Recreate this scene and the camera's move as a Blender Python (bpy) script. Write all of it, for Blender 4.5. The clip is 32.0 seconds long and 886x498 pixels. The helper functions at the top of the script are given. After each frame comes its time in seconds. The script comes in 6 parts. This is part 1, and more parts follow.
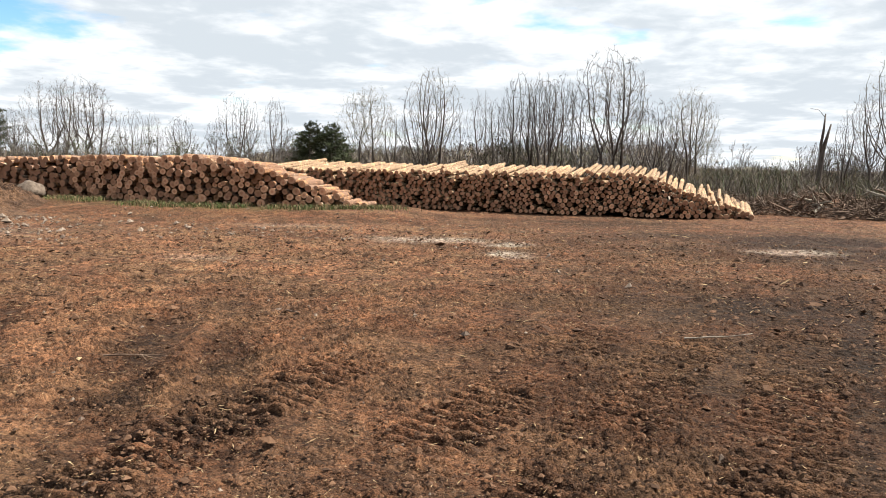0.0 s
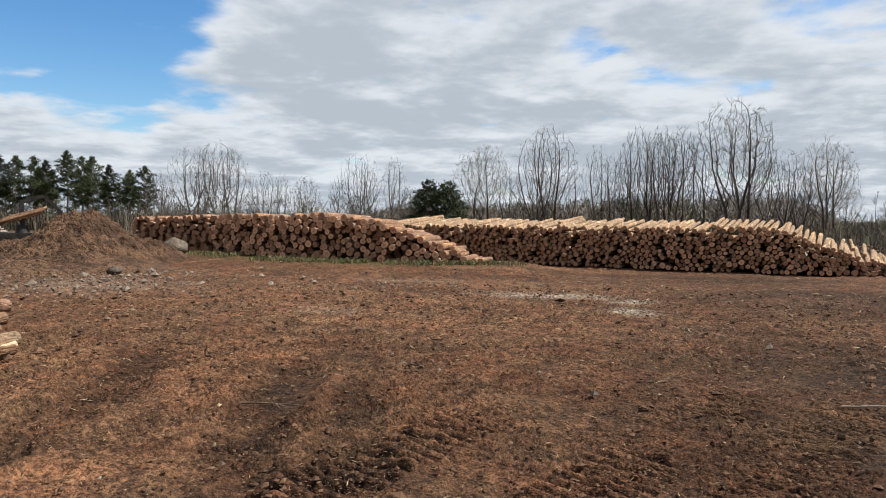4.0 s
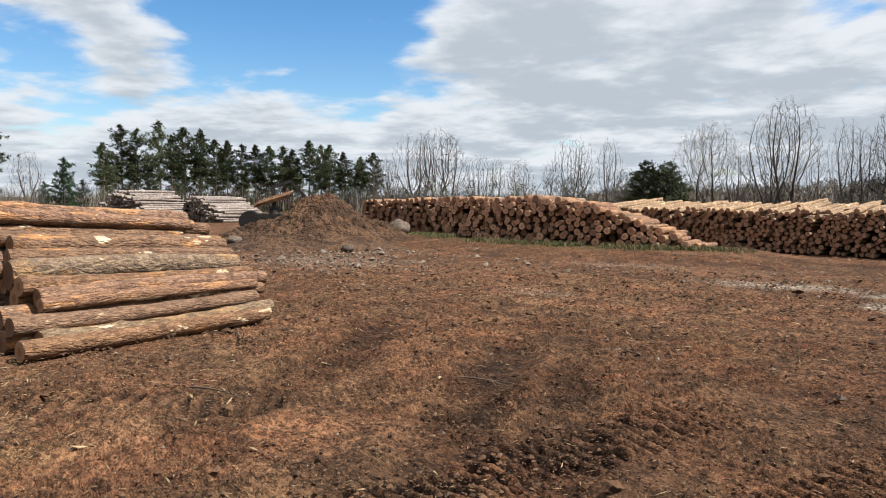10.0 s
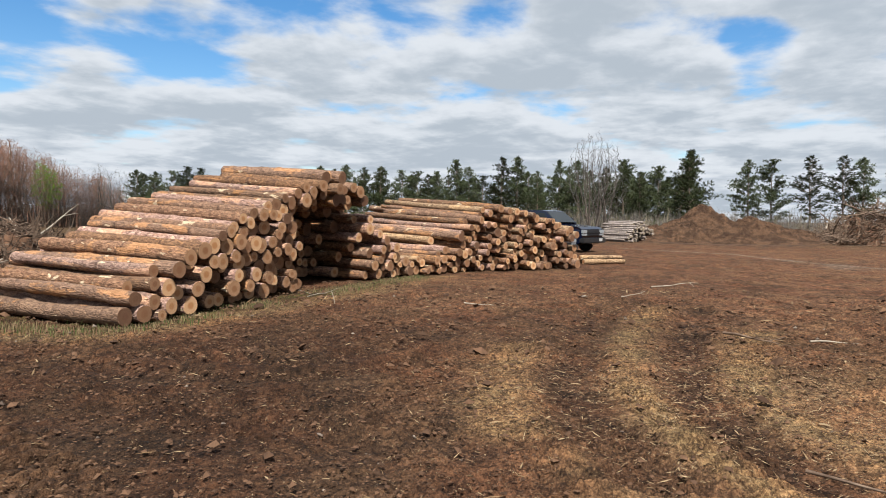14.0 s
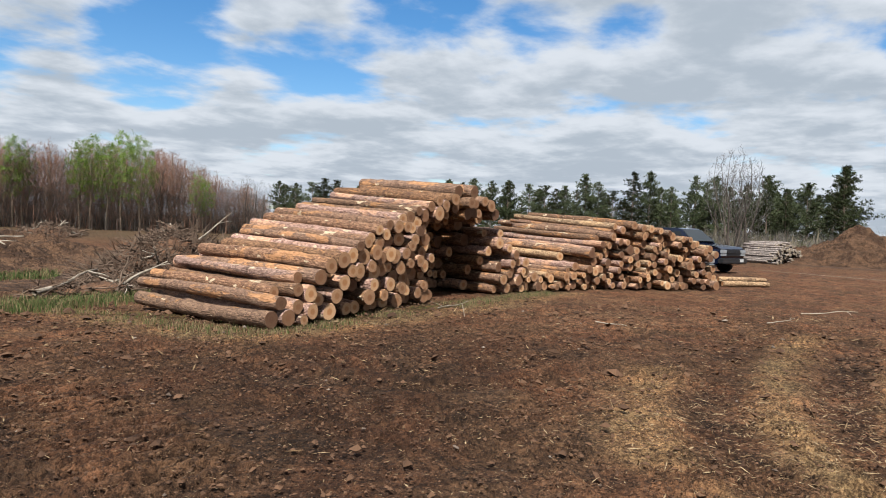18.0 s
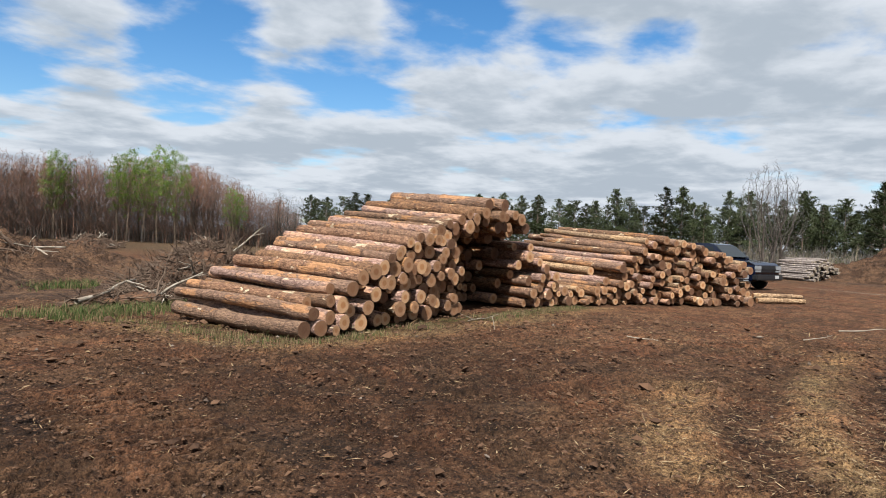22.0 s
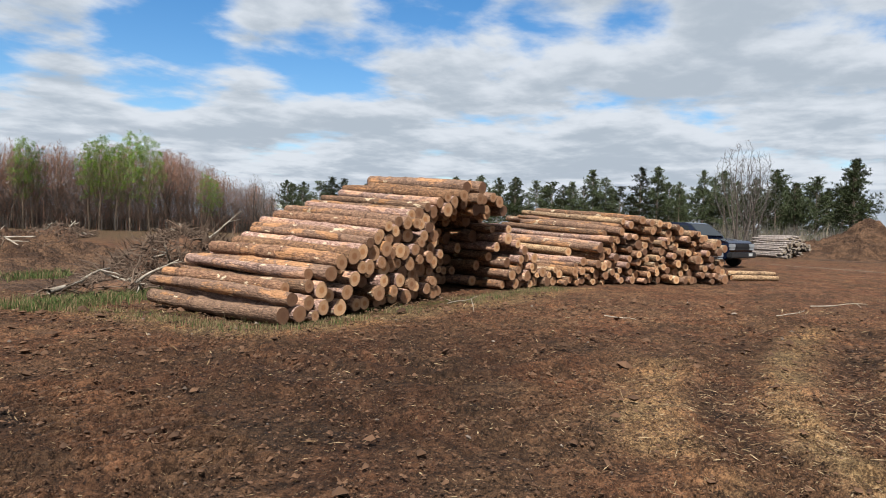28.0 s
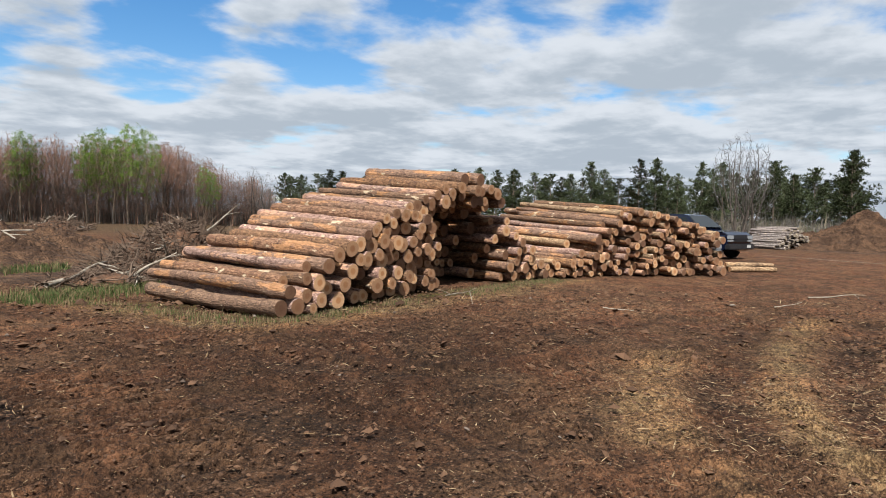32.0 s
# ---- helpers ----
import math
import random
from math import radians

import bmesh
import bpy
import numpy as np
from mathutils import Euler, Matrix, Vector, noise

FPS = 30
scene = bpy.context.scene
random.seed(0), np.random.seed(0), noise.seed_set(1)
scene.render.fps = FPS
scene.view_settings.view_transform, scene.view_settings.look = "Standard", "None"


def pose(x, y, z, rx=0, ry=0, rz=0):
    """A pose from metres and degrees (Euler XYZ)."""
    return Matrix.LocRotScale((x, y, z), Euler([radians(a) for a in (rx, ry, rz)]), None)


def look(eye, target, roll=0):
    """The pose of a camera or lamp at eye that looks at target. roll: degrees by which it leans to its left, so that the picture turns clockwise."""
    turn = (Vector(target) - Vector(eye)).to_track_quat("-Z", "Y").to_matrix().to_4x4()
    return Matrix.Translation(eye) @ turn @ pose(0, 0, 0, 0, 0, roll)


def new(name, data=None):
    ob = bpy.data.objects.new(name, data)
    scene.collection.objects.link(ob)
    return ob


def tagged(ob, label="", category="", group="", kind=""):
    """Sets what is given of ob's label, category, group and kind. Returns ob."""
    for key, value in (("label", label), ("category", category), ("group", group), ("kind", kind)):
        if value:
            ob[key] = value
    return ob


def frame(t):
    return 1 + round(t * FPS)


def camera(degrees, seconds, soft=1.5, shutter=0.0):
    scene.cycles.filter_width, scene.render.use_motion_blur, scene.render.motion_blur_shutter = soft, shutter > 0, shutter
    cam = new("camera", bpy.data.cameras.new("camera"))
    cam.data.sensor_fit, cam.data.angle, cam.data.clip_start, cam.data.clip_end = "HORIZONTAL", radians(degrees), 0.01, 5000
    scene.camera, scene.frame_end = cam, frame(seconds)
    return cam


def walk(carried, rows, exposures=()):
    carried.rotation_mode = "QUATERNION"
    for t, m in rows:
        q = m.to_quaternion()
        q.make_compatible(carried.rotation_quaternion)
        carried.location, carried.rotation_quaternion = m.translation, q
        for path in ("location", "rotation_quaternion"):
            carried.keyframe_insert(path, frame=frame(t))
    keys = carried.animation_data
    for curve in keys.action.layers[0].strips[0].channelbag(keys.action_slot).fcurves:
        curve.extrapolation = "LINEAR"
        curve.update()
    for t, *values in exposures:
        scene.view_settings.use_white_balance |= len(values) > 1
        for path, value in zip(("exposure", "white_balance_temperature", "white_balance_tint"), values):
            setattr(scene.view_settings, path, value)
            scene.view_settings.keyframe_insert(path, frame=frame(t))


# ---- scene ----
cam = camera(66.2, 32.0, soft=1.0)

# time, eye x y z, yaw to the left of +y, pitch up, roll
PATH = [
    (0, 0.314, 0.174, 1.637, 2.90, -7.11, 0.98),
    (0.5, 0.316, 0.183, 1.640, 2.98, -5.55, 0.78),
    (1, 0.311, 0.180, 1.640, 3.52, -4.97, 0.56),
    (1.5, 0.311, 0.165, 1.645, 2.79, -3.54, 0.82),
    (2, 0.313, 0.140, 1.639, 2.72, -2.91, 0.40),
    (2.5, 0.323, 0.146, 1.635, 2.72, -2.70, 0.46),
    (3, 0.303, 0.154, 1.631, 5.55, -2.17, 0.39),
    (3.5, 0.243, 0.179, 1.628, 10.02, -2.37, 0.26),
    (4, 0.187, 0.202, 1.616, 12.46, -2.50, 0.49),
    (4.5, 0.190, 0.205, 1.615, 11.77, -2.50, 0.70),
    (6.5, 0.211, 0.181, 1.619, 11.04, -2.20, 1.00),
    (7, 0.214, 0.182, 1.616, 11.01, -2.20, 0.90),
    (7.5, 0.208, 0.190, 1.614, 10.61, -2.21, 0.91),
    (8, 0.203, 0.189, 1.618, 10.59, -2.37, 0.96),
    (8.5, 0.219, 0.191, 1.619, 10.54, -2.48, 0.90),
    (9, 0.213, 0.192, 1.621, 11.59, -2.95, 0.88),
    (9.5, 0.197, 0.216, 1.617, 18.78, -3.43, 0.95),
    (10, 0.144, 0.202, 1.606, 30.20, -4.09, 0.50),
    (10.5, 0.081, 0.191, 1.607, 40.07, -4.96, -0.07),
    (11, 0.048, 0.134, 1.612, 46.97, -5.17, 0.50),
    (11.5, -0.011, 0.127, 1.600, 53.92, -4.61, 0.47),
    (12, -0.068, 0.110, 1.593, 62.18, -4.83, 0.09),
    (12.5, -0.146, 0.069, 1.594, 72.70, -4.37, -0.88),
    (13, -0.176, 0.017, 1.596, 80.72, -3.50, -0.71),
    (13.5, -0.299, 0.027, 1.570, 93.48, -3.17, 0.10),
    (14, -0.259, -0.014, 1.593, 106.36, -2.64, 0.74),
    (14.5, -0.255, -0.034, 1.601, 114.39, -2.81, 0.47),
    (15, -0.267, -0.100, 1.614, 117.50, -2.88, 0.77),
    (15.5, -0.266, -0.109, 1.617, 117.31, -2.77, 0.96),
    (17.5, -0.218, -0.142, 1.620, 117.32, -2.45, 1.25),
    (18, -0.202, -0.121, 1.612, 116.86, -1.77, 2.11),
    (18.5, -0.157, -0.108, 1.596, 117.95, -1.61, 1.39),
    (19, -0.117, -0.096, 1.591, 119.04, -0.92, 1.10),
    (19.5, -0.131, -0.104, 1.601, 120.88, -1.06, 1.72),
    (20, -0.145, -0.126, 1.577, 119.31, -0.24, 1.62),
    (20.5, -0.121, -0.114, 1.574, 120.10, -1.19, 1.75),
    (21, -0.102, -0.106, 1.574, 119.30, -1.52, 1.66),
    (21.5, -0.065, -0.087, 1.580, 119.42, -1.19, 1.85),
    (22, -0.120, -0.108, 1.582, 119.36, -0.64, 2.48),
    (22.5, -0.134, -0.108, 1.581, 118.82, -1.27, 1.65),
    (23, -0.144, -0.119, 1.584, 119.56, -2.00, 1.95),
    (23.5, -0.134, -0.108, 1.580, 118.62, -2.23, 2.05),
    (24, -0.129, -0.108, 1.576, 118.39, -2.59, 1.87),
    (24.5, -0.129, -0.105, 1.581, 118.30, -2.43, 1.71),
    (25, -0.131, -0.107, 1.581, 117.99, -2.54, 1.89),
    (25.5, -0.138, -0.107, 1.583, 117.90, -2.62, 1.82),
    (27.5, -0.119, -0.081, 1.591, 118.62, -1.80, 1.27),
    (28, -0.127, -0.111, 1.578, 117.48, -1.99, 1.57),
    (28.5, -0.126, -0.100, 1.582, 116.62, -1.95, 1.53),
    (29, -0.138, -0.113, 1.580, 117.75, -2.30, 1.85),
    (29.5, -0.139, -0.113, 1.578, 117.94, -2.26, 1.79),
    (30, -0.140, -0.119, 1.579, 117.83, -2.38, 1.72),
    (30.5, -0.148, -0.126, 1.582, 117.89, -2.57, 1.65),
    (31, -0.147, -0.116, 1.578, 117.87, -2.70, 1.37),
    (31.5, -0.151, -0.114, 1.576, 117.79, -2.78, 1.26),
    (32, -0.142, -0.113, 1.574, 117.34, -2.62, 1.41)
]


def eye_pose(x, y, z, yaw, pitch, roll):
    a, b = radians(yaw), radians(pitch)
    way = Vector((-math.sin(a) * math.cos(b), math.cos(a) * math.cos(b), math.sin(b)))
    eye = Vector((x, y, z))
    return look(eye, eye + way * 10, roll)


walk(cam, [(t, eye_pose(*r)) for t, *r in PATH], [
    (0.0, 1.62, 6650, 10), (0.6, 1.38, 6600, 10), (1.2, 1.22, 6500, 10), (2.0, 1.14, 6400, 10), (3.0, 1.05, 6350, 10), (8.0, 1.03, 6320, 10),
    (9.5, 1.07, 6340, 10), (11.0, 1.26, 6380, 10), (12.5, 1.22, 6380, 10), (14.0, 1.05, 6290, 10), (17.0, 1.00, 6200, 10), (32.0, 1.00, 6200, 10)])

# ---- light ----
SUN_ELEVATION, SUN_TURN = 55.0, 70.0   # degrees up, degrees from +y towards +x
sun = new("sun", bpy.data.lights.new("sun", "SUN"))
sun.data.energy, sun.data.angle, sun.data.color = 5.0, radians(0.6), (1.0, 0.95, 0.87)
_a, _e = radians(SUN_TURN), radians(SUN_ELEVATION)
sun.matrix_world = look((math.sin(_a) * math.cos(_e) * 50, math.cos(_a) * math.cos(_e) * 50, math.sin(_e) * 50), (0, 0, 0))

world = bpy.data.worlds.new("sky")
scene.world = world
world.use_nodes = True
W = world.node_tree
W.nodes.clear()


def wn(kind, **inputs):
    n = W.nodes.new(kind)
    for k, v in inputs.items():
        n.inputs[int(k[1:]) if k[0] == "_" else k].default_value = v
    return n


def wmath(op, a, b=None, clamp=False):
    n = W.nodes.new("ShaderNodeMath")
    n.operation, n.use_clamp = op, clamp
    for k, v in enumerate((a, b)):
        if v is None:
            continue
        if isinstance(v, (int, float)):
            n.inputs[k].default_value = v
        else:
            W.links.new(v, n.inputs[k])
    return n.outputs[0]


def wramp(v, lo, hi):
    n = W.nodes.new("ShaderNodeMapRange")
    n.interpolation_type = "SMOOTHSTEP"
    n.inputs[1].default_value, n.inputs[2].default_value = lo, hi
    W.links.new(v, n.inputs[0])
    return n.outputs[0]


def wmix(f, a, b):
    n = W.nodes.new("ShaderNodeMix")
    n.data_type = "RGBA"
    for k, v in ((0, f), (6, a), (7, b)):
        if isinstance(v, tuple):
            n.inputs[k].default_value = v
        elif isinstance(v, (int, float)):
            n.inputs[k].default_value = v
        else:
            W.links.new(v, n.inputs[k])
    return n.outputs[2]


sky = W.nodes.new("ShaderNodeTexSky")
sky.sky_type, sky.sun_disc = "NISHITA", False
sky.sun_elevation, sky.sun_rotation = _e, _a
sky.air_density, sky.dust_density, sky.ozone_density = 1.0, 0.6, 1.5
coord = W.nodes.new("ShaderNodeTexCoord")
split = W.nodes.new("ShaderNodeSeparateXYZ")
W.links.new(coord.outputs["Generated"], split.inputs[0])
up = wmath("MAXIMUM", split.outputs[2], 0.0)
lift = wmath("ADD", up, 0.12)
flat = W.nodes.new("ShaderNodeCombineXYZ")
W.links.new(wmath("DIVIDE", split.outputs[0], lift), flat.inputs[0])
W.links.new(wmath("DIVIDE", split.outputs[1], lift), flat.inputs[1])


def wnoise(scale, detail, rough, shift, warp=0.0, nearer=1.0):
    """Noise on the flat layer of cloud; nearer < 1 looks a little further up the sky."""
    m = W.nodes.new("ShaderNodeMapping")
    m.inputs["Location"].default_value = shift
    m.inputs["Scale"].default_value = (nearer, nearer, 1)
    W.links.new(flat.outputs[0], m.inputs[0])
    n = wn("ShaderNodeTexNoise", Scale=scale, Detail=detail, Roughness=rough, Distortion=warp)
    W.links.new(m.outputs[0], n.inputs["Vector"])
    return n.outputs["Fac"]


def gap(azimuth, elevation, width):
    """How near the way is to a clear patch of sky."""
    a, e = radians(azimuth), radians(elevation)
    d = W.nodes.new("ShaderNodeVectorMath")
    d.operation = "DOT_PRODUCT"
    W.links.new(coord.outputs["Generated"], d.inputs[0])
    d.inputs[1].default_value = (-math.sin(a) * math.cos(e), math.cos(a) * math.cos(e), math.sin(e))
    return wramp(d.outputs["Value"], math.cos(radians(width)), math.cos(radians(width * 0.25)))


def billows(nearer):
    big = wnoise(0.75, 2, 0.5, (3.1, 1.7, 0.0), 0.1, nearer)
    heads = wnoise(1.9, 9, 0.53, (7.3, 2.2, 0.0), 0.15, nearer)
    return wmath("ADD", wmath("MULTIPLY", big, 0.40), wmath("MULTIPLY", heads, 0.60))


clear = None
for az, el, wd, k in ((41, 15, 11, 0.14), (50, 11.5, 7, 0.13), (60, 8, 6, 0.12), (36, 13.5, 8, 0.10), (-1, 12, 13, -0.075), (16, 13, 9, -0.04), (128, 12.5, 7, 0.11), (141, 15, 9, 0.14), (153, 13.5, 8, 0.16), (120, 19, 7, 0.12), (82, 12.5, 3.5, 0.12), (101, 15, 5, 0.07)):
    hole = wmath("MULTIPLY", gap(az, el, wd), k)
    clear = hole if clear is None else wmath("ADD", clear, hole)
cover = wmath("SUBTRACT", wmath("ADD", billows(1.0), wmath("MULTIPLY", wramp(up, 0.22, 0.02), 0.06)), clear)
thick = wramp(cover, 0.36, 0.475)
# heads of the clouds stand bright against the grey undersides of those nearer by
under = wmath("ADD", wmath("SUBTRACT", billows(0.94), wmath("MULTIPLY", clear, 0.7)), wmath("MULTIPLY", wnoise(6.5, 6, 0.55, (1.4, 0.6, 0.0), 0.2), 0.22))
cloud = wmix(wramp(under, 0.50, 0.70), (0.86, 0.895, 0.93, 1), (0.54, 0.60, 0.66, 1))
vivid = W.nodes.new("ShaderNodeHueSaturation")
vivid.inputs["Saturation"].default_value, vivid.inputs["Value"].default_value = 1.35, 0.165
W.links.new(sky.outputs[0], vivid.inputs["Color"])
back = wn("ShaderNodeBackground", Strength=0.436)
W.links.new(wmix(thick, vivid.outputs[0], cloud), back.inputs[0])
W.links.new(back.outputs[0], W.nodes.new("ShaderNodeOutputWorld").inputs[0])

# ---- materials ----


DULL = 0.54   # scales every material's base colour, set together with the exposure


class Mat:
    """A node material with short helpers."""

    def __init__(self, name, rough=0.9, metal=0.0, spec=0.3):
        self.m = bpy.data.materials.new(name)
        self.m.use_nodes = True
        self.t = self.m.node_tree
        self.b = self.t.nodes["Principled BSDF"]
        self.b.inputs["Roughness"].default_value = rough
        self.b.inputs["Metallic"].default_value = metal
        self.b.inputs["Specular IOR Level"].default_value = spec
        self.co = self.t.nodes.new("ShaderNodeTexCoord")

    def put(self, v, socket):
        if isinstance(v, (int, float)):
            socket.default_value = v
        elif isinstance(v, tuple):
            socket.default_value = v if len(v) == 4 or socket.type == "VECTOR" else (*v, 1)
        else:
            self.t.links.new(v, socket)

    def noise(self, scale, detail=4, rough=0.55, stretch=(1, 1, 1), warp=0.0, space="Object", color=False, shift=None):
        m = self.t.nodes.new("ShaderNodeMapping")
        m.inputs["Scale"].default_value = stretch
        self.put(self.co.outputs[space], m.inputs[0])
        if shift is not None:
            self.put(shift, m.inputs["Location"])
        n = self.t.nodes.new("ShaderNodeTexNoise")
        n.inputs["Scale"].default_value, n.inputs["Detail"].default_value = scale, detail
        n.inputs["Roughness"].default_value, n.inputs["Distortion"].default_value = rough, warp
        self.put(m.outputs[0], n.inputs["Vector"])
        return n.outputs["Color" if color else "Fac"]

    def math(self, op, a, b=0.0, clamp=False):
        n = self.t.nodes.new("ShaderNodeMath")
        n.operation, n.use_clamp = op, clamp
        self.put(a, n.inputs[0])
        self.put(b, n.inputs[1])
        return n.outputs[0]

    def ramp(self, v, lo, hi):
        n = self.t.nodes.new("ShaderNodeMapRange")
        n.interpolation_type = "SMOOTHSTEP"
        n.inputs[1].default_value, n.inputs[2].default_value = lo, hi
        self.put(v, n.inputs[0])
        return n.outputs[0]

    def mix(self, f, a, b, how="MIX"):
        n = self.t.nodes.new("ShaderNodeMix")
        n.data_type, n.blend_type = "RGBA", how
        self.put(f, n.inputs[0])
        self.put(a, n.inputs[6])
        self.put(b, n.inputs[7])
        return n.outputs[2]

    def crumbs(self, scale, stretch=(1, 1, 1), shift=None):
        """Broken lumps: a chance value for each, and the distance from its middle."""
        m = self.t.nodes.new("ShaderNodeMapping")
        m.inputs["Scale"].default_value = stretch
        self.put(self.mix(0.06, self.co.outputs["Object"], self.noise(scale * 0.7, 3, 0.6, color=True)), m.inputs[0])
        if shift is not None:
            self.put(shift, m.inputs["Location"])
        n = self.t.nodes.new("ShaderNodeTexVoronoi")
        n.inputs["Scale"].default_value = scale
        self.put(m.outputs[0], n.inputs["Vector"])
        sp = self.t.nodes.new("ShaderNodeSeparateColor")
        self.put(n.outputs["Color"], sp.inputs[0])
        return sp.outputs[0], n.outputs["Distance"]

    def attr(self, name):
        n = self.t.nodes.new("ShaderNodeAttribute")
        n.attribute_name = name
        return n.outputs["Fac"]

    def random(self, island=False):
        if island:
            return self.t.nodes.new("ShaderNodeNewGeometry").outputs["Random Per Island"]
        return self.t.nodes.new("ShaderNodeObjectInfo").outputs["Random"]

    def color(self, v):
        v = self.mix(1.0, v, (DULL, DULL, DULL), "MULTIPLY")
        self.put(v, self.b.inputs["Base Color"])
        return self

    def bump(self, h, strength=0.5, distance=0.02):
        n = self.t.nodes.new("ShaderNodeBump")
        n.inputs["Strength"].default_value, n.inputs["Distance"].default_value = strength, distance
        self.put(h, n.inputs["Height"])
        self.put(n.outputs[0], self.b.inputs["Normal"])
        return self


def ground_material():
    g = Mat("soil", 0.95, 0, 0.12)
    big = g.noise(0.30, 5, 0.6, warp=0.6)
    mid = g.noise(1.7, 7, 0.68, warp=0.3)
    fine = g.noise(11, 8, 0.75, warp=0.4)
    crumb = g.noise(44, 6, 0.75)
    fibre = g.noise(26, 6, 0.8, (0.5, 1.7, 1.0), warp=2.2)
    c = g.mix(g.ramp(mid, 0.36, 0.64), (0.154, 0.086, 0.052), (0.258, 0.143, 0.082))
    c = g.mix(g.math("MULTIPLY", g.ramp(big, 0.46, 0.6), 0.5), c, (0.29, 0.158, 0.094))
    tan = g.math("MULTIPLY", g.ramp(fibre, 0.48, 0.66), g.math("ADD", g.math("MULTIPLY", g.attr("dry"), 0.75), 0.15))
    c = g.mix(tan, c, (0.58, 0.38, 0.235))
    c = g.mix(g.math("MULTIPLY", g.attr("dry"), g.math("MULTIPLY", g.ramp(mid, 0.42, 0.58), 0.6)), c, (0.45, 0.27, 0.165))
    # dark colour for damp soil, and for shade painted into the track grooves
    dark_mask = g.math("ADD", g.math("ADD", mid, g.math("MULTIPLY", fine, 0.3)), g.math("MULTIPLY", g.attr("wet_and_shade"), 0.22))
    c = g.mix(g.math("MULTIPLY", g.attr("wet_and_shade"), g.ramp(dark_mask, 0.30, 0.74)), c, (0.060, 0.036, 0.023))
    st = g.noise(34, 5, 0.8, (0.45, 1.6, 1.0), warp=2.5)
    straw = g.math("MULTIPLY", g.attr("straw"), g.ramp(g.math("ADD", st, g.math("MULTIPLY", mid, 0.4)), 0.47, 0.75))
    c = g.mix(straw, c, g.mix(g.ramp(crumb, 0.3, 0.7), (0.260, 0.166, 0.085), (0.600, 0.445, 0.245)))
    lime = g.math("MULTIPLY", g.attr("lime"), g.ramp(g.math("ADD", fine, g.math("MULTIPLY", mid, 0.4)), 0.50, 0.74))
    c = g.mix(lime, c, (0.520, 0.482, 0.439))
    turf = g.math("MULTIPLY", g.attr("turf"), g.ramp(fine, 0.35, 0.6))
    c = g.mix(turf, c, g.mix(crumb, (0.045, 0.065, 0.018), (0.13, 0.15, 0.045)))
    far = g.attr("scrub")
    c = g.mix(g.math("MULTIPLY", far, g.ramp(mid, 0.3, 0.6)), c, g.mix(fine, (0.100, 0.080, 0.051), (0.200, 0.171, 0.103)))
    swathe = g.noise(2.2, 6, 0.66, warp=0.9)
    c = g.mix(1.0, c, g.mix(g.ramp(swathe, 0.34, 0.66), (0.70, 0.69, 0.69), (1.30, 1.28, 1.25)), "MULTIPLY")
    hue = g.noise(0.9, 4, 0.6, warp=0.5, shift=(4.0, 9.0, 1.0))
    c = g.mix(1.0, c, g.mix(g.ramp(hue, 0.36, 0.64), (0.96, 0.79, 0.69), (0.88, 0.85, 0.77)), "MULTIPLY")
    clod, clod_far = g.crumbs(19, (0.85, 1.15, 1.0))
    bit, bit_far = g.crumbs(55, (0.8, 1.25, 1.0))
    fleck = g.math("MULTIPLY", g.ramp(bit, 0.60, 0.80), g.ramp(g.noise(7, 4, 0.6, warp=0.5), 0.40, 0.60))
    grain = g.math("ADD", g.math("MULTIPLY", g.ramp(fine, 0.34, 0.66), 0.46), g.math("ADD", g.math("MULTIPLY", clod, 0.22), g.math("MULTIPLY", g.ramp(crumb, 0.35, 0.65), 0.32)))
    c = g.mix(1.0, c, g.mix(g.ramp(grain, 0.15, 0.85), (0.30, 0.29, 0.29), (1.30, 1.28, 1.26)), "MULTIPLY")
    c = g.mix(g.math("MULTIPLY", fleck, 0.60), c, (0.030, 0.019, 0.013))
    shred = g.noise(48, 3, 0.6, (0.22, 2.2, 1.0), warp=1.6)
    c = g.mix(g.math("MULTIPLY", g.ramp(shred, 0.66, 0.72), 0.55), c, (0.50, 0.36, 0.235))
    g.color(c)
    relief = g.math("ADD", g.math("MULTIPLY", clod_far, 0.9), g.math("MULTIPLY", bit_far, 0.40))
    relief = g.math("SUBTRACT", g.math("ADD", g.noise(24, 3, 0.6, warp=0.6), g.math("MULTIPLY", crumb, 0.35)), relief)
    return g.bump(relief, 1.0, 0.034).m


def spoil_material():
    g = Mat("spoil", 0.95, 0, 0.15)
    mid, fine, crumb = g.noise(1.3, 7, 0.65, warp=0.5), g.noise(7, 8, 0.72), g.noise(30, 6, 0.7)
    c = g.mix(g.ramp(mid, 0.42, 0.58), (0.095, 0.053, 0.032), (0.215, 0.122, 0.070))
    c = g.mix(g.math("MULTIPLY", g.ramp(fine, 0.5, 0.72), 0.6), c, (0.31, 0.185, 0.105))
    g.color(g.mix(0.8, c, g.mix(g.ramp(crumb, 0.35, 0.65), (0.15, 0.15, 0.16), (1.3, 1.28, 1.26)), "MULTIPLY"))
    lump, lump_far = g.crumbs(5)
    return g.bump(g.math("SUBTRACT", g.noise(14, 3, 0.5, warp=0.5), lump_far), 1.0, 0.14).m


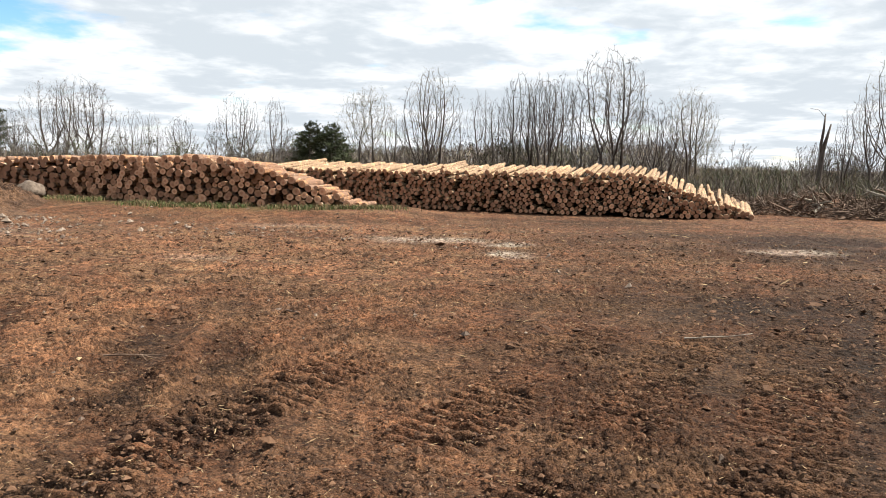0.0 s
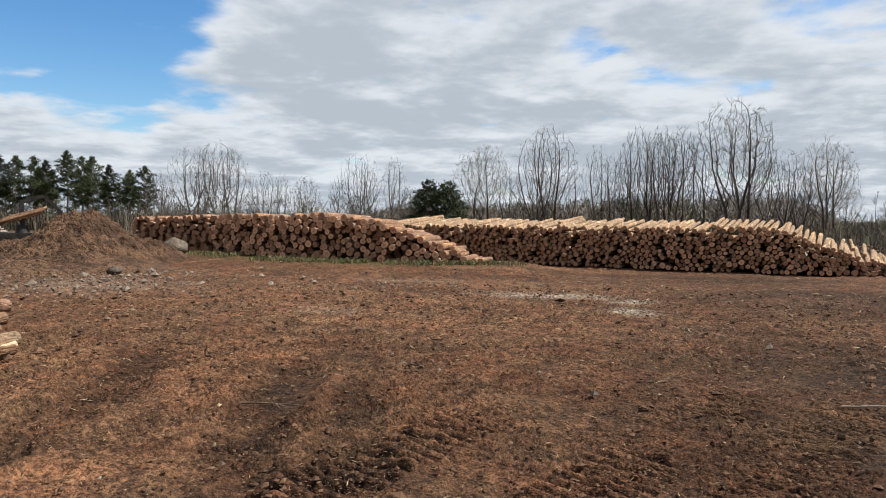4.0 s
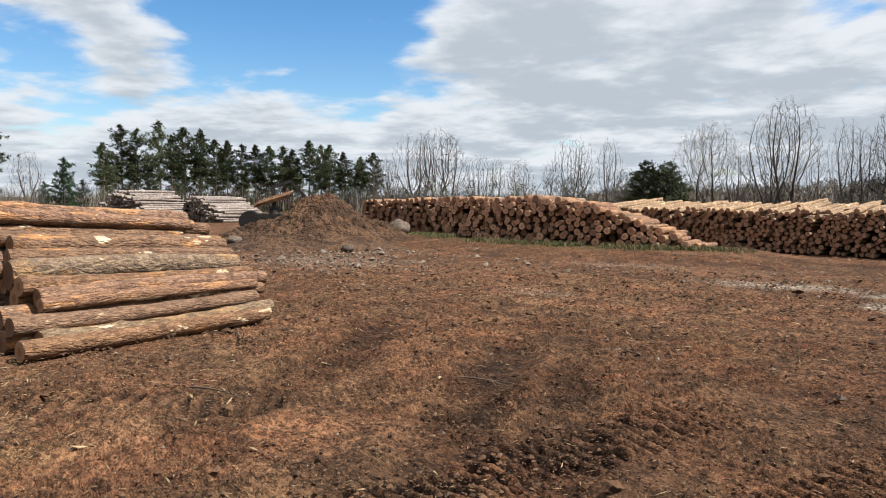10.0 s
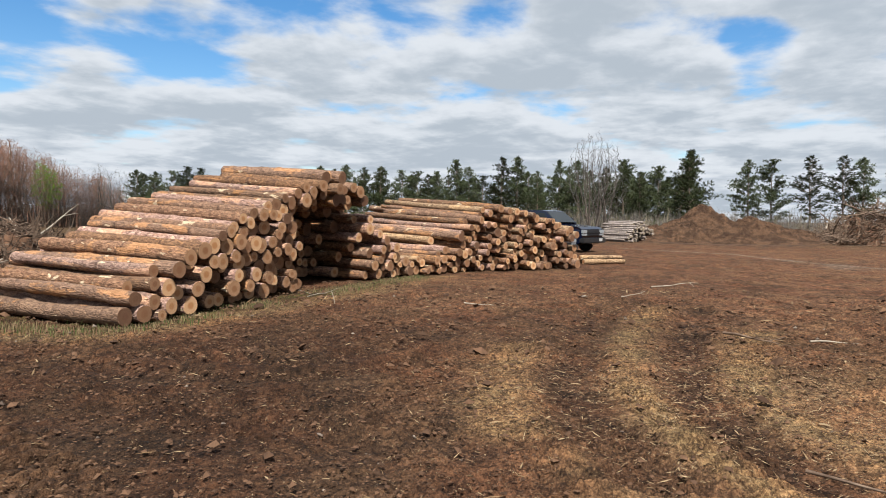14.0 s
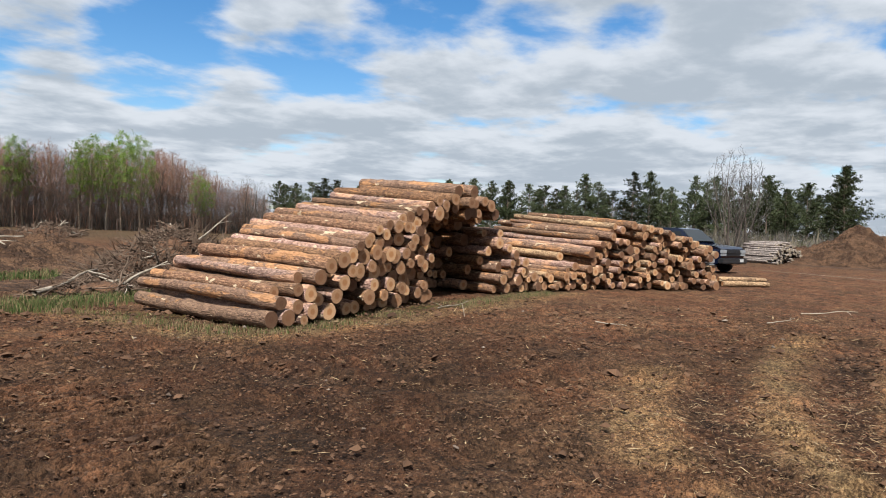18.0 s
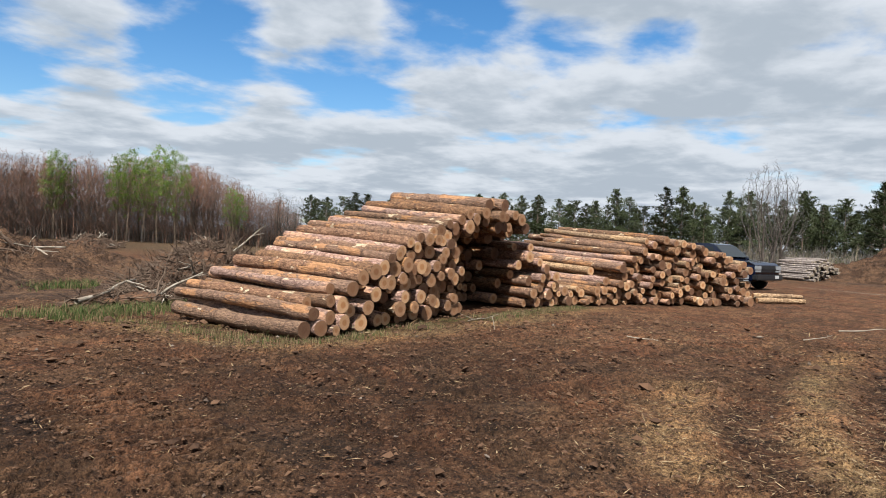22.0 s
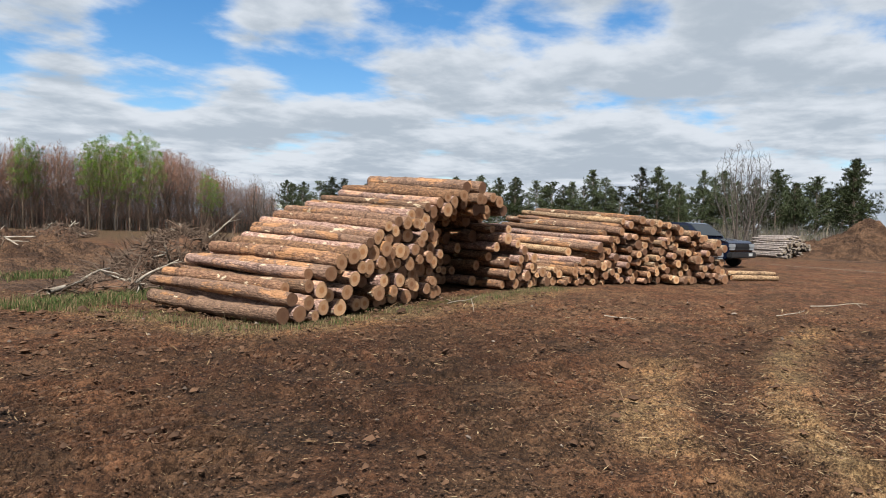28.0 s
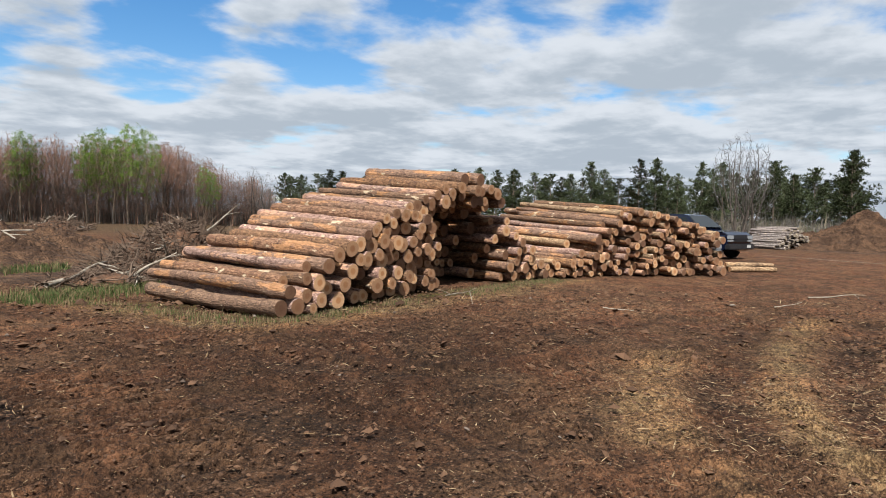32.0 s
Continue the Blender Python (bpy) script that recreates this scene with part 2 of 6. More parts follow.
def bark_material(name, dark, light, peel, peeled):
    g = Mat(name, 0.9, 0, 0.2)
    r = g.random()
    off = g.math("MULTIPLY", r, 37.0)
    mid = g.noise(2.6, 6, 0.65, (1, 1, 0.45), 0.6, shift=off)
    plate = g.noise(20, 7, 0.75, (1, 1, 0.5), 0.8, shift=off)
    fine = g.noise(60, 5, 0.7, (1, 1, 0.4))
    c = g.mix(g.ramp(plate, 0.40, 0.60), dark, light)
    c = g.mix(g.math("MULTIPLY", r, 0.4), c, (0.26, 0.20, 0.165))
    ringed = g.noise(3.2, 3, 0.6, (0.15, 0.15, 1.6), 0.4, shift=off)
    c = g.mix(g.math("MULTIPLY", g.ramp(ringed, 0.60, 0.66), 0.55), c, (0.11, 0.06, 0.042))
    patch = g.ramp(g.math("ADD", mid, g.math("MULTIPLY", plate, 0.25)), 0.70 - peeled, 0.76 - peeled)
    c = g.mix(g.math("MULTIPLY", patch, 0.85), c, g.mix(fine, peel, light))
    knot = g.t.nodes.new("ShaderNodeTexVoronoi")
    knot.inputs["Scale"].default_value = 3.6
    m = g.t.nodes.new("ShaderNodeMapping")
    m.inputs["Scale"].default_value = (1, 1, 0.55)
    g.put(g.co.outputs["Object"], m.inputs[0])
    g.put(off, m.inputs["Location"])
    g.put(m.outputs[0], knot.inputs["Vector"])
    c = g.mix(g.math("MULTIPLY", g.ramp(knot.outputs["Distance"], 0.16, 0.06), 0.7), c, (0.06, 0.032, 0.018))
    scar = g.noise(4.2, 3, 0.55, (1, 1, 0.5), 0.3, shift=g.math("ADD", off, 5.0))
    c = g.mix(g.math("MULTIPLY", g.ramp(scar, 0.655, 0.675), 0.85), c, (0.92, 0.74, 0.50))
    flake, flake_far = g.crumbs(34, (1, 1, 0.45), off)
    c = g.mix(0.8, c, g.mix(flake, (0.62, 0.60, 0.59), (1.32, 1.30, 1.28)), "MULTIPLY")
    g.color(c)
    ridge = g.noise(26, 2, 0.5, (1, 1, 0.4), 0.8, shift=off)
    return g.bump(g.math("SUBTRACT", g.math("SUBTRACT", ridge, g.math("MULTIPLY", flake_far, 0.6)), g.math("MULTIPLY", patch, 0.25)), 1.0, 0.03).m


def cut_material(name, pale, heart, grime, dirty):
    g = Mat(name, 0.85, 0, 0.2)
    r = g.random()
    sp = g.t.nodes.new("ShaderNodeSeparateXYZ")
    g.put(g.co.outputs["Object"], sp.inputs[0])
    wob = g.noise(7, 3, 0.5)
    rad = g.math("SQRT", g.math("ADD", g.math("POWER", sp.outputs[0], 2.0), g.math("POWER", sp.outputs[1], 2.0)))
    rad = g.math("ADD", rad, g.math("MULTIPLY", wob, 0.03))
    ring = g.math("SINE", g.math("MULTIPLY", rad, 420.0))
    c = g.mix(g.ramp(rad, 0.10, 0.055), pale, heart)
    c = g.mix(g.math("MULTIPLY", g.ramp(ring, 0.0, 1.0), 0.35), c, heart)
    fine = g.noise(25, 6, 0.7)
    c = g.mix(g.math("MULTIPLY", g.ramp(g.math("ADD", g.math("MULTIPLY", r, 0.7), g.math("MULTIPLY", fine, 0.5)), 0.3, 0.95), dirty), c, grime)
    g.color(c)
    return g.bump(fine, 0.6, 0.03).m


SOIL, SPOIL = ground_material(), spoil_material()
BARK_RED = bark_material("bark_red", (0.21, 0.105, 0.062), (0.49, 0.285, 0.170), (0.84, 0.41, 0.16), 0.05)
BARK_GREY = bark_material("bark_grey", (0.17, 0.110, 0.068), (0.40, 0.285, 0.172), (0.50, 0.26, 0.11), 0.03)
BARK_PALE = bark_material("bark_pale", (0.30, 0.165, 0.125), (0.74, 0.485, 0.385), (0.86, 0.45, 0.20), 0.06)
BARK_TAN = bark_material("bark_tan", (0.30, 0.185, 0.100), (0.74, 0.50, 0.29), (0.90, 0.58, 0.30), 0.03)
BARK_BROWN = bark_material("bark_brown", (0.165, 0.082, 0.044), (0.40, 0.228, 0.122), (0.72, 0.34, 0.12), 0.02)
CUT_FRESH = cut_material("cut_fresh", (0.86, 0.53, 0.29), (0.64, 0.30, 0.125), (0.27, 0.13, 0.07), 0.85)
CUT_OLD = cut_material("cut_weathered", (1.0, 0.56, 0.34), (0.74, 0.35, 0.19), (0.34, 0.16, 0.09), 0.85)
CUT_DULL = cut_material("cut_dull", (0.56, 0.32, 0.175), (0.40, 0.185, 0.085), (0.17, 0.085, 0.05), 0.9)
CUT_GREY = cut_material("cut_grey", (0.50, 0.43, 0.34), (0.36, 0.29, 0.21), (0.22, 0.17, 0.12), 0.7)

# ---- helpers for meshes ----
rnd = random.Random(11)


def mesh_from(name, verts, faces, mats, smooth=False, slots=None):
    me = bpy.data.meshes.new(name)
    me.from_pydata([tuple(v) for v in verts], [], faces)
    for m in mats:
        me.materials.append(m)
    if slots is not None:
        me.polygons.foreach_set("material_index", slots)
    if smooth:
        me.polygons.foreach_set("use_smooth", [True] * len(me.polygons))
    me.update()
    return me


def part(name, me, parent, m=None, label=""):
    """One mesh object under a thing or a part."""
    ob = new(name, me)
    ob.parent = parent
    if m is not None:
        ob.matrix_basis = m
    return tagged(ob, label)


def thing(name, label, category, group="", at=None, me=None, kind=""):
    ob = new(name, me)
    if at is not None:
        ob.matrix_basis = at
    return tagged(ob, label, category, group, kind)


def lattice(ix, iy, seed):
    h = np.sin(ix * 127.1 + iy * 311.7 + seed * 74.7) * 43758.5453
    return h - np.floor(h)


def vnoise(x, y, seed=0):
    ix, iy = np.floor(x), np.floor(y)
    fx, fy = x - ix, y - iy
    fx, fy = fx * fx * (3 - 2 * fx), fy * fy * (3 - 2 * fy)
    a, b = lattice(ix, iy, seed), lattice(ix + 1, iy, seed)
    c, d = lattice(ix, iy + 1, seed), lattice(ix + 1, iy + 1, seed)
    return (a + (b - a) * fx) * (1 - fy) + (c + (d - c) * fx) * fy


def fbm(x, y, octaves=4, seed=0, gain=0.5):
    total, amp, norm = 0 * x, 1.0, 0.0
    for k in range(octaves):
        total = total + amp * vnoise(x, y, seed + k * 3)
        norm += amp
        x, y, amp = x * 2.03 + 1.7, y * 2.03 + 0.9, amp * gain
    return total / norm


def cells(x, y, seed=0):
    """Rounded lumps with narrow gaps: 1 at a lump's middle, 0 in the gaps."""
    ix, iy = np.floor(x), np.floor(y)
    first, second = np.full_like(x, 9.0), np.full_like(x, 9.0)
    for dx in (-1, 0, 1):
        for dy in (-1, 0, 1):
            cx, cy = ix + dx, iy + dy
            d = np.hypot(cx + lattice(cx, cy, seed) - x, cy + lattice(cx, cy, seed + 5) - y)
            second = np.minimum(second, np.maximum(first, d))
            first = np.minimum(first, d)
    return np.clip((second - first) * 1.6, 0, 1)


def smooth(v, lo, hi):
    t = np.clip((v - lo) / (hi - lo), 0, 1)
    return t * t * (3 - 2 * t)


def line_dist(x, y, pts):
    """Distance from a polyline and the way along it."""
    best, along, run = np.full_like(x, 1e9), np.zeros_like(x), 0.0
    for (ax, ay), (bx, by) in zip(pts, pts[1:]):
        dx, dy = bx - ax, by - ay
        n = math.hypot(dx, dy)
        t = np.clip(((x - ax) * dx + (y - ay) * dy) / n**2, 0, 1)
        d = np.hypot(x - ax - t * dx, y - ay - t * dy)
        along = np.where(d < best, run + t * n, along)
        best = np.minimum(best, d)
        run += n
    return best, along


def arc(cx, cy, r, a0, a1, n=9):
    return [(cx + r * math.cos(radians(a0 + (a1 - a0) * k / (n - 1))), cy + r * math.sin(radians(a0 + (a1 - a0) * k / (n - 1)))) for k in range(n)]


# ---- the ground ----
LINE_A = [(-3.3, 21.4), (-6.5, 20.9), (-9.6, 21.8), (-13.8, 24.0), (-19.5, 26.4)]
LINE_B = [(9.3, 23.0), (6.6, 22.8), (3.4, 23.4), (-0.5, 24.6), (-8.5, 26.6)]


def base_height(x, y):
    """The lie of the land without its clods."""
    d, _ = line_dist(x, y, LINE_A)
    behind = np.exp(-(((d + 0.0) / 2.6) ** 4))
    z = 0.25 * behind + 0.13 * np.exp(-(((x + 33) / 7) ** 2 + ((y + 4) / 6) ** 2))
    r = np.hypot(x, y)
    z = z + 0.10 * (fbm(x * 0.25, y * 0.25, 3, 5) - 0.5) * smooth(r, 3, 9) * (1 - 0.6 * behind)
    return z + (fbm(x * 0.02, y * 0.02, 3, 9) - 0.5) * 1.5 * smooth(r, 70, 200)


def ground_z(x, y):
    return float(base_height(np.array([float(x)]), np.array([float(y)]))[0])


BANDS = [([(-8.6, -1.5), (-8.0, -1.4), (-6.3, -1.2), (-5.4, -0.9)], 0.34, 1.0),
         ([(-13.3, 0.3), (-9.9, -0.15), (-7.3, -0.15), (-5.9, 0.15), (-4.9, 0.6), (-3.9, 1.3)], 0.30, 1.0),
         ([(-11.0, 1.7), (-8.3, 1.05), (-6.7, 1.05), (-5.8, 1.4), (-4.4, 2.2)], 0.34, 1.0),
         ([(-8.2, 3.0), (-6.5, 2.3), (-5.5, 1.6)], 0.9, 0.75),
         ([(-4.7, -0.3), (-3.4, 0.4), (-2.6, 1.4)], 0.35, 0.5),
         ([(-7.4, -11.2), (-7.2, -6.6), (-10.5, -6.1), (-14, -5.6), (-18, -5.2)], 0.42, 0.8)]
RUTS = [([(-13.3, 1.0), (-9.5, 0.55), (-7.4, 0.42), (-6.0, 0.65), (-5.1, 1.0), (-4.2, 1.7)], 0.30),
        ([(-13.0, -0.7), (-9.8, -0.75), (-7.6, -0.72), (-5.9, -0.45), (-4.6, 0.1)], 0.32),
        ([(-6.7, -5.4), (-6.65, -4.4), (-6.9, -3.4), (-8.2, -2.8), (-11.5, -2.3)], 0.28),
        ([(-6.0, -5.6), (-5.9, -4.3), (-6.1, -3.2), (-7.4, -2.2)], 0.22),
        ([(-4.9, 7.2), (-4.0, 5.2), (-3.7, 3.4)], 0.32), ([(-2.9, 6.9), (-2.5, 5.4), (-1.9, 3.6)], 0.34), ([(-1.9, 6.6), (-1.7, 5.4), (-1.2, 3.8)], 0.30)]
# crawler tracks: from, to, half width, distance from bar to bar
CLEATS = ((-0.9, 2.3, 1.9, 7.6, 0.33, 0.13), (0.0, 2.1, 3.0, 7.8, 0.33, 0.12), (1.2, 2.2, 4.2, 8.2, 0.36, 0.13), (2.4, 2.6, 6.0, 9.5, 0.36, 0.13), (-2.2, 2.4, -0.4, 6.2, 0.32, 0.14),
          (3.8, 3.0, 7.6, 10.0, 0.36, 0.14), (-4.3, -6.8, -3.0, -2.7, 0.56, 0.20), (-2.3, -5.0, -1.9, -2.4, 0.45, 0.18), (-5.8, -5.2, -8.6, -3.4, 0.40, 0.16), (-4.6, -1.6, -8.0, -2.6, 0.35, 0.16), (-6.6, 1.9, -3.2, 4.6, 0.30, 0.14),
          (-7.4, -0.2, -4.2, 0.9, 0.28, 0.13))


def build_ground():
    ang = np.unique(np.r_[np.arange(-40, 160, 0.19), np.arange(160, 320, 4.0)])
    rad = np.r_[0.25, 0.6, np.exp(np.linspace(math.log(1.0), math.log(2.2), 40)), np.exp(np.linspace(math.log(2.22), math.log(15), 460)), np.exp(np.linspace(math.log(15.15), math.log(45), 105)), np.exp(np.linspace(math.log(46.5), math.log(3500), 50))]
    A, R = np.meshgrid(np.radians(ang), rad)
    x, y = -np.sin(A) * R, np.cos(A) * R
    z = base_height(x, y)
    near = 1 - smooth(R, 26, 45)
    clod = fbm(x * 7, y * 7, 4, 31, 0.62)
    lump = fbm(x * 1.6, y * 1.6, 3, 3)
    rough = 0.35 + 0.9 * smooth(fbm(x * 0.8 + 5, y * 0.8, 3, 23), 0.34, 0.62)
    warp = 0.5 * (fbm(x * 4, y * 4, 2, 13) - 0.5)
    lumps = cells(x * 17 + warp * 4, y * 17 - warp * 4, 7) ** 0.7
    small = cells(x * 34 + warp * 7, y * 34, 9) ** 0.8 * (1 - smooth(R, 7, 12))
    z = z + near * (rough * (0.030 * lumps * (0.20 + 1.6 * clod) + 0.015 * small) + 0.10 * np.maximum(clod - 0.52, 0) + 0.05 * (lump - 0.5) - 0.03)
    patch = fbm(x * 0.45 + 3, y * 0.45, 4, 41)
    dry = 0.55 * smooth(fbm(x * 0.3 + 9, y * 0.3, 4, 61), 0.44, 0.62)
    for cx, cy, ax, ay, k in ((-3.5, 10.5, 6.5, 4.0, 0.95), (-5.6, 3.4, 3.6, 4.4, 1.7), (-12, 4.0, 6, 4, 0.6), (-28, 7, 14, 5, 0.85), (-10, 15, 5, 3, 0.9), (4.0, 19.8, 7, 1.6, 0.7), (-15, -4.2, 4, 1.2, 0.4), (-0.6, 4.8, 1.6, 2.0, 0.6), (-3.4, 4.6, 1.0, 1.8, 0.5)):
        dry = np.maximum(dry, k * np.exp(-(((x - cx) / ax) ** 2 + ((y - cy) / ay) ** 2)) * (0.55 + 0.9 * (patch - 0.2)))
    wet_and_shade = 0.36 * smooth(patch, 0.50, 0.68) * near
    for cx, cy, ax, ay, k in ((4.6, 6.6, 4.2, 5.5, 1.3), (-4.2, -4.4, 3.6, 3.4, 1.0), (-3.0, -5.6, 2.2, 3.4, 1.25), (-6.8, -4.0, 3.6, 2.2, 0.95), (7.5, 15, 5.5, 5.5, 1.35), (3.6, 20.2, 5.5, 2.0, 1.0), (-5.0, -1.6, 1.4, 1.0, 0.6), (2.4, 6.3, 0.9, 0.35, 0.9), (1.3, 5.2, 1.2, 0.5, 0.8), (0.4, 3.4, 1.8, 0.5, 0.7)):
        wet_and_shade = np.maximum(wet_and_shade, k * np.exp(-(((x - cx) / ax) ** 2 + ((y - cy) / ay) ** 2)) * (0.6 + 0.9 * (patch - 0.25)))
    streak = fbm(x * 0.16 + 2, y * 1.25, 4, 77, 0.6)
    dry = np.maximum(dry, 0.8 * smooth(streak, 0.50, 0.66) * smooth(y, 7.5, 11) * (1 - smooth(x, 1.0, 6.0)))
    wet_and_shade = wet_and_shade * (1 - 0.4 * smooth(streak, 0.45, 0.6) * smooth(y, 7, 11))
    for (px, py, qx, qy, wide, pitch) in CLEATS:
        d, s = line_dist(x, y, [(px, py), (qx, qy)])
        ends = smooth(s, 0.05, 0.6) * (1 - smooth(s, math.hypot(qx - px, qy - py) * 0.75, math.hypot(qx - px, qy - py) - 0.02))
        fresh = 0.8 if pitch > 0.19 else 0.35
        w = (1 - smooth(d + 0.10 * (clod - 0.5), wide * 0.85, wide * 1.05)) * ends * (fresh + (1 - fresh) * smooth(fbm(x * 1.1, y * 1.1, 3, 17), 0.38, 0.52))
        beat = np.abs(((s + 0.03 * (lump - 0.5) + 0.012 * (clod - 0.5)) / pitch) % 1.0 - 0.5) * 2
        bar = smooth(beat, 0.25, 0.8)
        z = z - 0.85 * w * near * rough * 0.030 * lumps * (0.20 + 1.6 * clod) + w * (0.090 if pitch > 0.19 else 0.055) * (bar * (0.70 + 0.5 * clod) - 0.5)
        # shade and damp mud put into the grooves as dark colour, bar tops paler
        wet_and_shade = np.maximum(np.clip(wet_and_shade, 0, 1) * (1 - 0.45 * w * bar), w * (1 - bar))
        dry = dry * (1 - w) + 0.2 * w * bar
    straw = np.zeros_like(x)
    for pts, wide, k in BANDS:
        d, s = line_dist(x, y, pts)
        straw = np.maximum(straw, k * np.exp(-((d / wide) ** 2)))
    straw = straw * (0.55 + 0.9 * (fbm(x * 1.3, y * 1.3, 3, 91) - 0.2))
    for pts, wide in RUTS:
        d, s = line_dist(x, y, pts)
        w = np.exp(-((d / wide) ** 4)) * near
        z = z - 0.045 * w + 0.05 * np.exp(-(((d - wide * 1.3) / 0.14) ** 2)) * near * lump
        wet_and_shade = np.maximum(wet_and_shade, w * 0.30 + 0.45 * w * smooth(fbm(x * 1.4 + 7, y * 1.4, 3, 29), 0.38, 0.58))
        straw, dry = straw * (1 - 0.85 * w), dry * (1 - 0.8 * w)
    lime = np.zeros_like(x)
    for cx, cy, ax, ay in ((-0.7, 15.0, 1.25, 0.55), (0.95, 14.4, 0.5, 0.35), (0.9, 12.9, 0.4, 0.45), (6.7, 14.1, 0.8, 0.45), (-28.5, 7.0, 1.8, 0.8), (-4.5, 17.6, 1.6, 0.3), (-11.4, 14.2, 2.0, 1.6), (-4.4, 11.4, 0.8, 0.4)):
        k = 0.3 if cx < -3 else 1.25
        lime = np.maximum(lime, k * np.exp(-((((x - cx) / ax) ** 2 + ((y - cy) / ay) ** 2)) ** 1.5))
    d, _ = line_dist(x, y, [(-38, -1.2), (-34.8, 4.1), (-30.6, 6.1), (-26, 9.8), (-20, 12)])
    lime = np.maximum(lime, 0.75 * np.exp(-((d / 0.22) ** 2)))
    d, _ = line_dist(x, y, LINE_A)
    turf = np.exp(-(((d - 0.7) / 0.8) ** 2)) * smooth(y - 0.2 * x, 18, 21.5) * (1 - smooth(x, -3.2, -2.2))
    d, _ = line_dist(x, y, [(-9.3, -11.9), (-7.6, -12.0), (-7.8, -10.4), (-8.6, -7.2), (-11, -6.9), (-14.5, -6.4), (-18, -5.8)])
    turf = np.maximum(turf, np.exp(-((d / 0.4) ** 2)))
    turf = np.maximum(turf, np.exp(-(((x + 9.6) / 2.4) ** 2 + ((y + 17) / 0.9) ** 2)))
    turf = turf * smooth(fbm(x * 1.2, y * 1.2, 3, 71), 0.25, 0.5)
    scrub = smooth(R, 40, 62)
    n, m = R.shape
    verts = np.stack([x, y, z], -1).reshape(-1, 3)
    i, j = np.meshgrid(np.arange(n - 1), np.arange(m), indexing="ij")
    j2 = (j + 1) % m
    quads = np.stack([i * m + j, (i + 1) * m + j, (i + 1) * m + j2, i * m + j2], -1).reshape(-1, 4)[:, ::-1]
    verts = np.r_[verts, [[0, 0, 0]]]
    me = bpy.data.meshes.new("ground")
    tris = [(n * m, k, (k + 1) % m) for k in range(m)]
    me.from_pydata(verts.tolist(), [], quads[:, ::-1].tolist() + tris)
    for key, v in (("wet_and_shade", wet_and_shade), ("straw", straw), ("lime", lime), ("dry", dry), ("turf", turf), ("scrub", scrub)):
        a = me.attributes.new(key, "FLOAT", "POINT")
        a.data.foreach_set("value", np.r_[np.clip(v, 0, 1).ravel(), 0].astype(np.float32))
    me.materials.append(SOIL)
    me.polygons.foreach_set("use_smooth", [True] * len(me.polygons))
    return tagged(new("ground", me), "churned brown soil of a log yard with tracks and straw", "ground", kind="structure")


build_ground()


# ---- logs ----
def log_mesh(seed, length, r0, r1, bark, cut, sides=14, rings=7):
    """A log along +z from its butt at the origin, a little bent, with sawn ends."""
    q = random.Random(seed)
    bx, by = q.uniform(-1, 1) * 0.012 * length, q.uniform(-1, 1) * 0.012 * length
    whorls = [length * (k + q.uniform(0.3, 0.7)) / 6 for k in range(6)]
    knots = [(w + q.gauss(0, 0.02), q.uniform(0, 6.28), q.uniform(0.04, 0.08)) for w in whorls for _ in range(3)]
    verts, faces, slots = [], [], []
    zs = [0.0, 0.012] + [length * k / (rings - 1) for k in range(1, rings - 1)] + [length - 0.012, length]
    for n, z in enumerate(zs):
        u = z / length
        r = (r0 + (r1 - r0) * u) * (1 + 0.05 * math.sin(5 * u + seed)) * (0.955 if n in (0, len(zs) - 1) else 1)
        cx, cy = bx * math.sin(math.pi * u), by * math.sin(math.pi * u)
        for k in range(sides):
            a = 2 * math.pi * k / sides
            rr = r * (1 + 0.05 * math.sin(2 * a + seed) + 0.03 * math.sin(3 * a + seed * 2 + 2 * u))
            for kz, ka, kr in knots:
                rr += 0.14 * r * math.exp(-(((z - kz) / (kr * 1.6)) ** 2)) * max(0, math.cos(a - ka)) ** 3
            verts.append((cx + rr * math.cos(a), cy + rr * math.sin(a), z))
    for n in range(len(zs) - 1):
        for k in range(sides):
            k2 = (k + 1) % sides
            faces.append((n * sides + k, n * sides + k2, (n + 1) * sides + k2, (n + 1) * sides + k))
            slots.append(0)
    last = (len(zs) - 1) * sides
    faces.append(tuple(range(sides))[::-1])
    faces.append(tuple(last + k for k in range(sides)))
    slots += [1, 1]
    me = mesh_from("log", verts, faces, [bark, cut], slots=slots)
    me.polygons.foreach_set("use_smooth", [s == 0 for s in slots])
    return me


def pack(width, top, radii, step=0.03, limit=300, seed=1, start=0.0):
    """Circles dropped one by one into the lowest gap under the profile top(s); gives s, z, r."""
    q, chance = random.Random(seed), np.random.RandomState(seed)
    s = np.arange(start, width, step)
    ceiling = np.array([top(v) for v in s])
    placed, frontier, level = [], [], 0.0
    for _ in range(limit):
        r = q.uniform(*radii) if q.random() > 0.2 else q.uniform(radii[0] * 0.75, radii[1] * 1.15)
        rest = np.full(len(s), r)
        frontier = [c for c in frontier if c[1] > level - 3.5 * radii[1]]
        for ps, pz, pr in frontier:
            d = np.abs(s - ps)
            hit = d < r + pr
            rest[hit] = np.maximum(rest[hit], pz + np.sqrt(np.maximum((r + pr) ** 2 - d[hit] ** 2, 0)))
        cost = np.where((rest + r * 0.8 > ceiling) | (rest - r < level - 2.0 * radii[1]), 99.0, rest + chance.random_sample(len(s)) * 0.02)
        k = int(cost.argmin())
        if cost[k] > 50:
            break
        placed.append((float(s[k]), float(rest[k]), r))
        frontier.append(placed[-1])
        level = max(level, float(rest[k]) - r)
    return placed


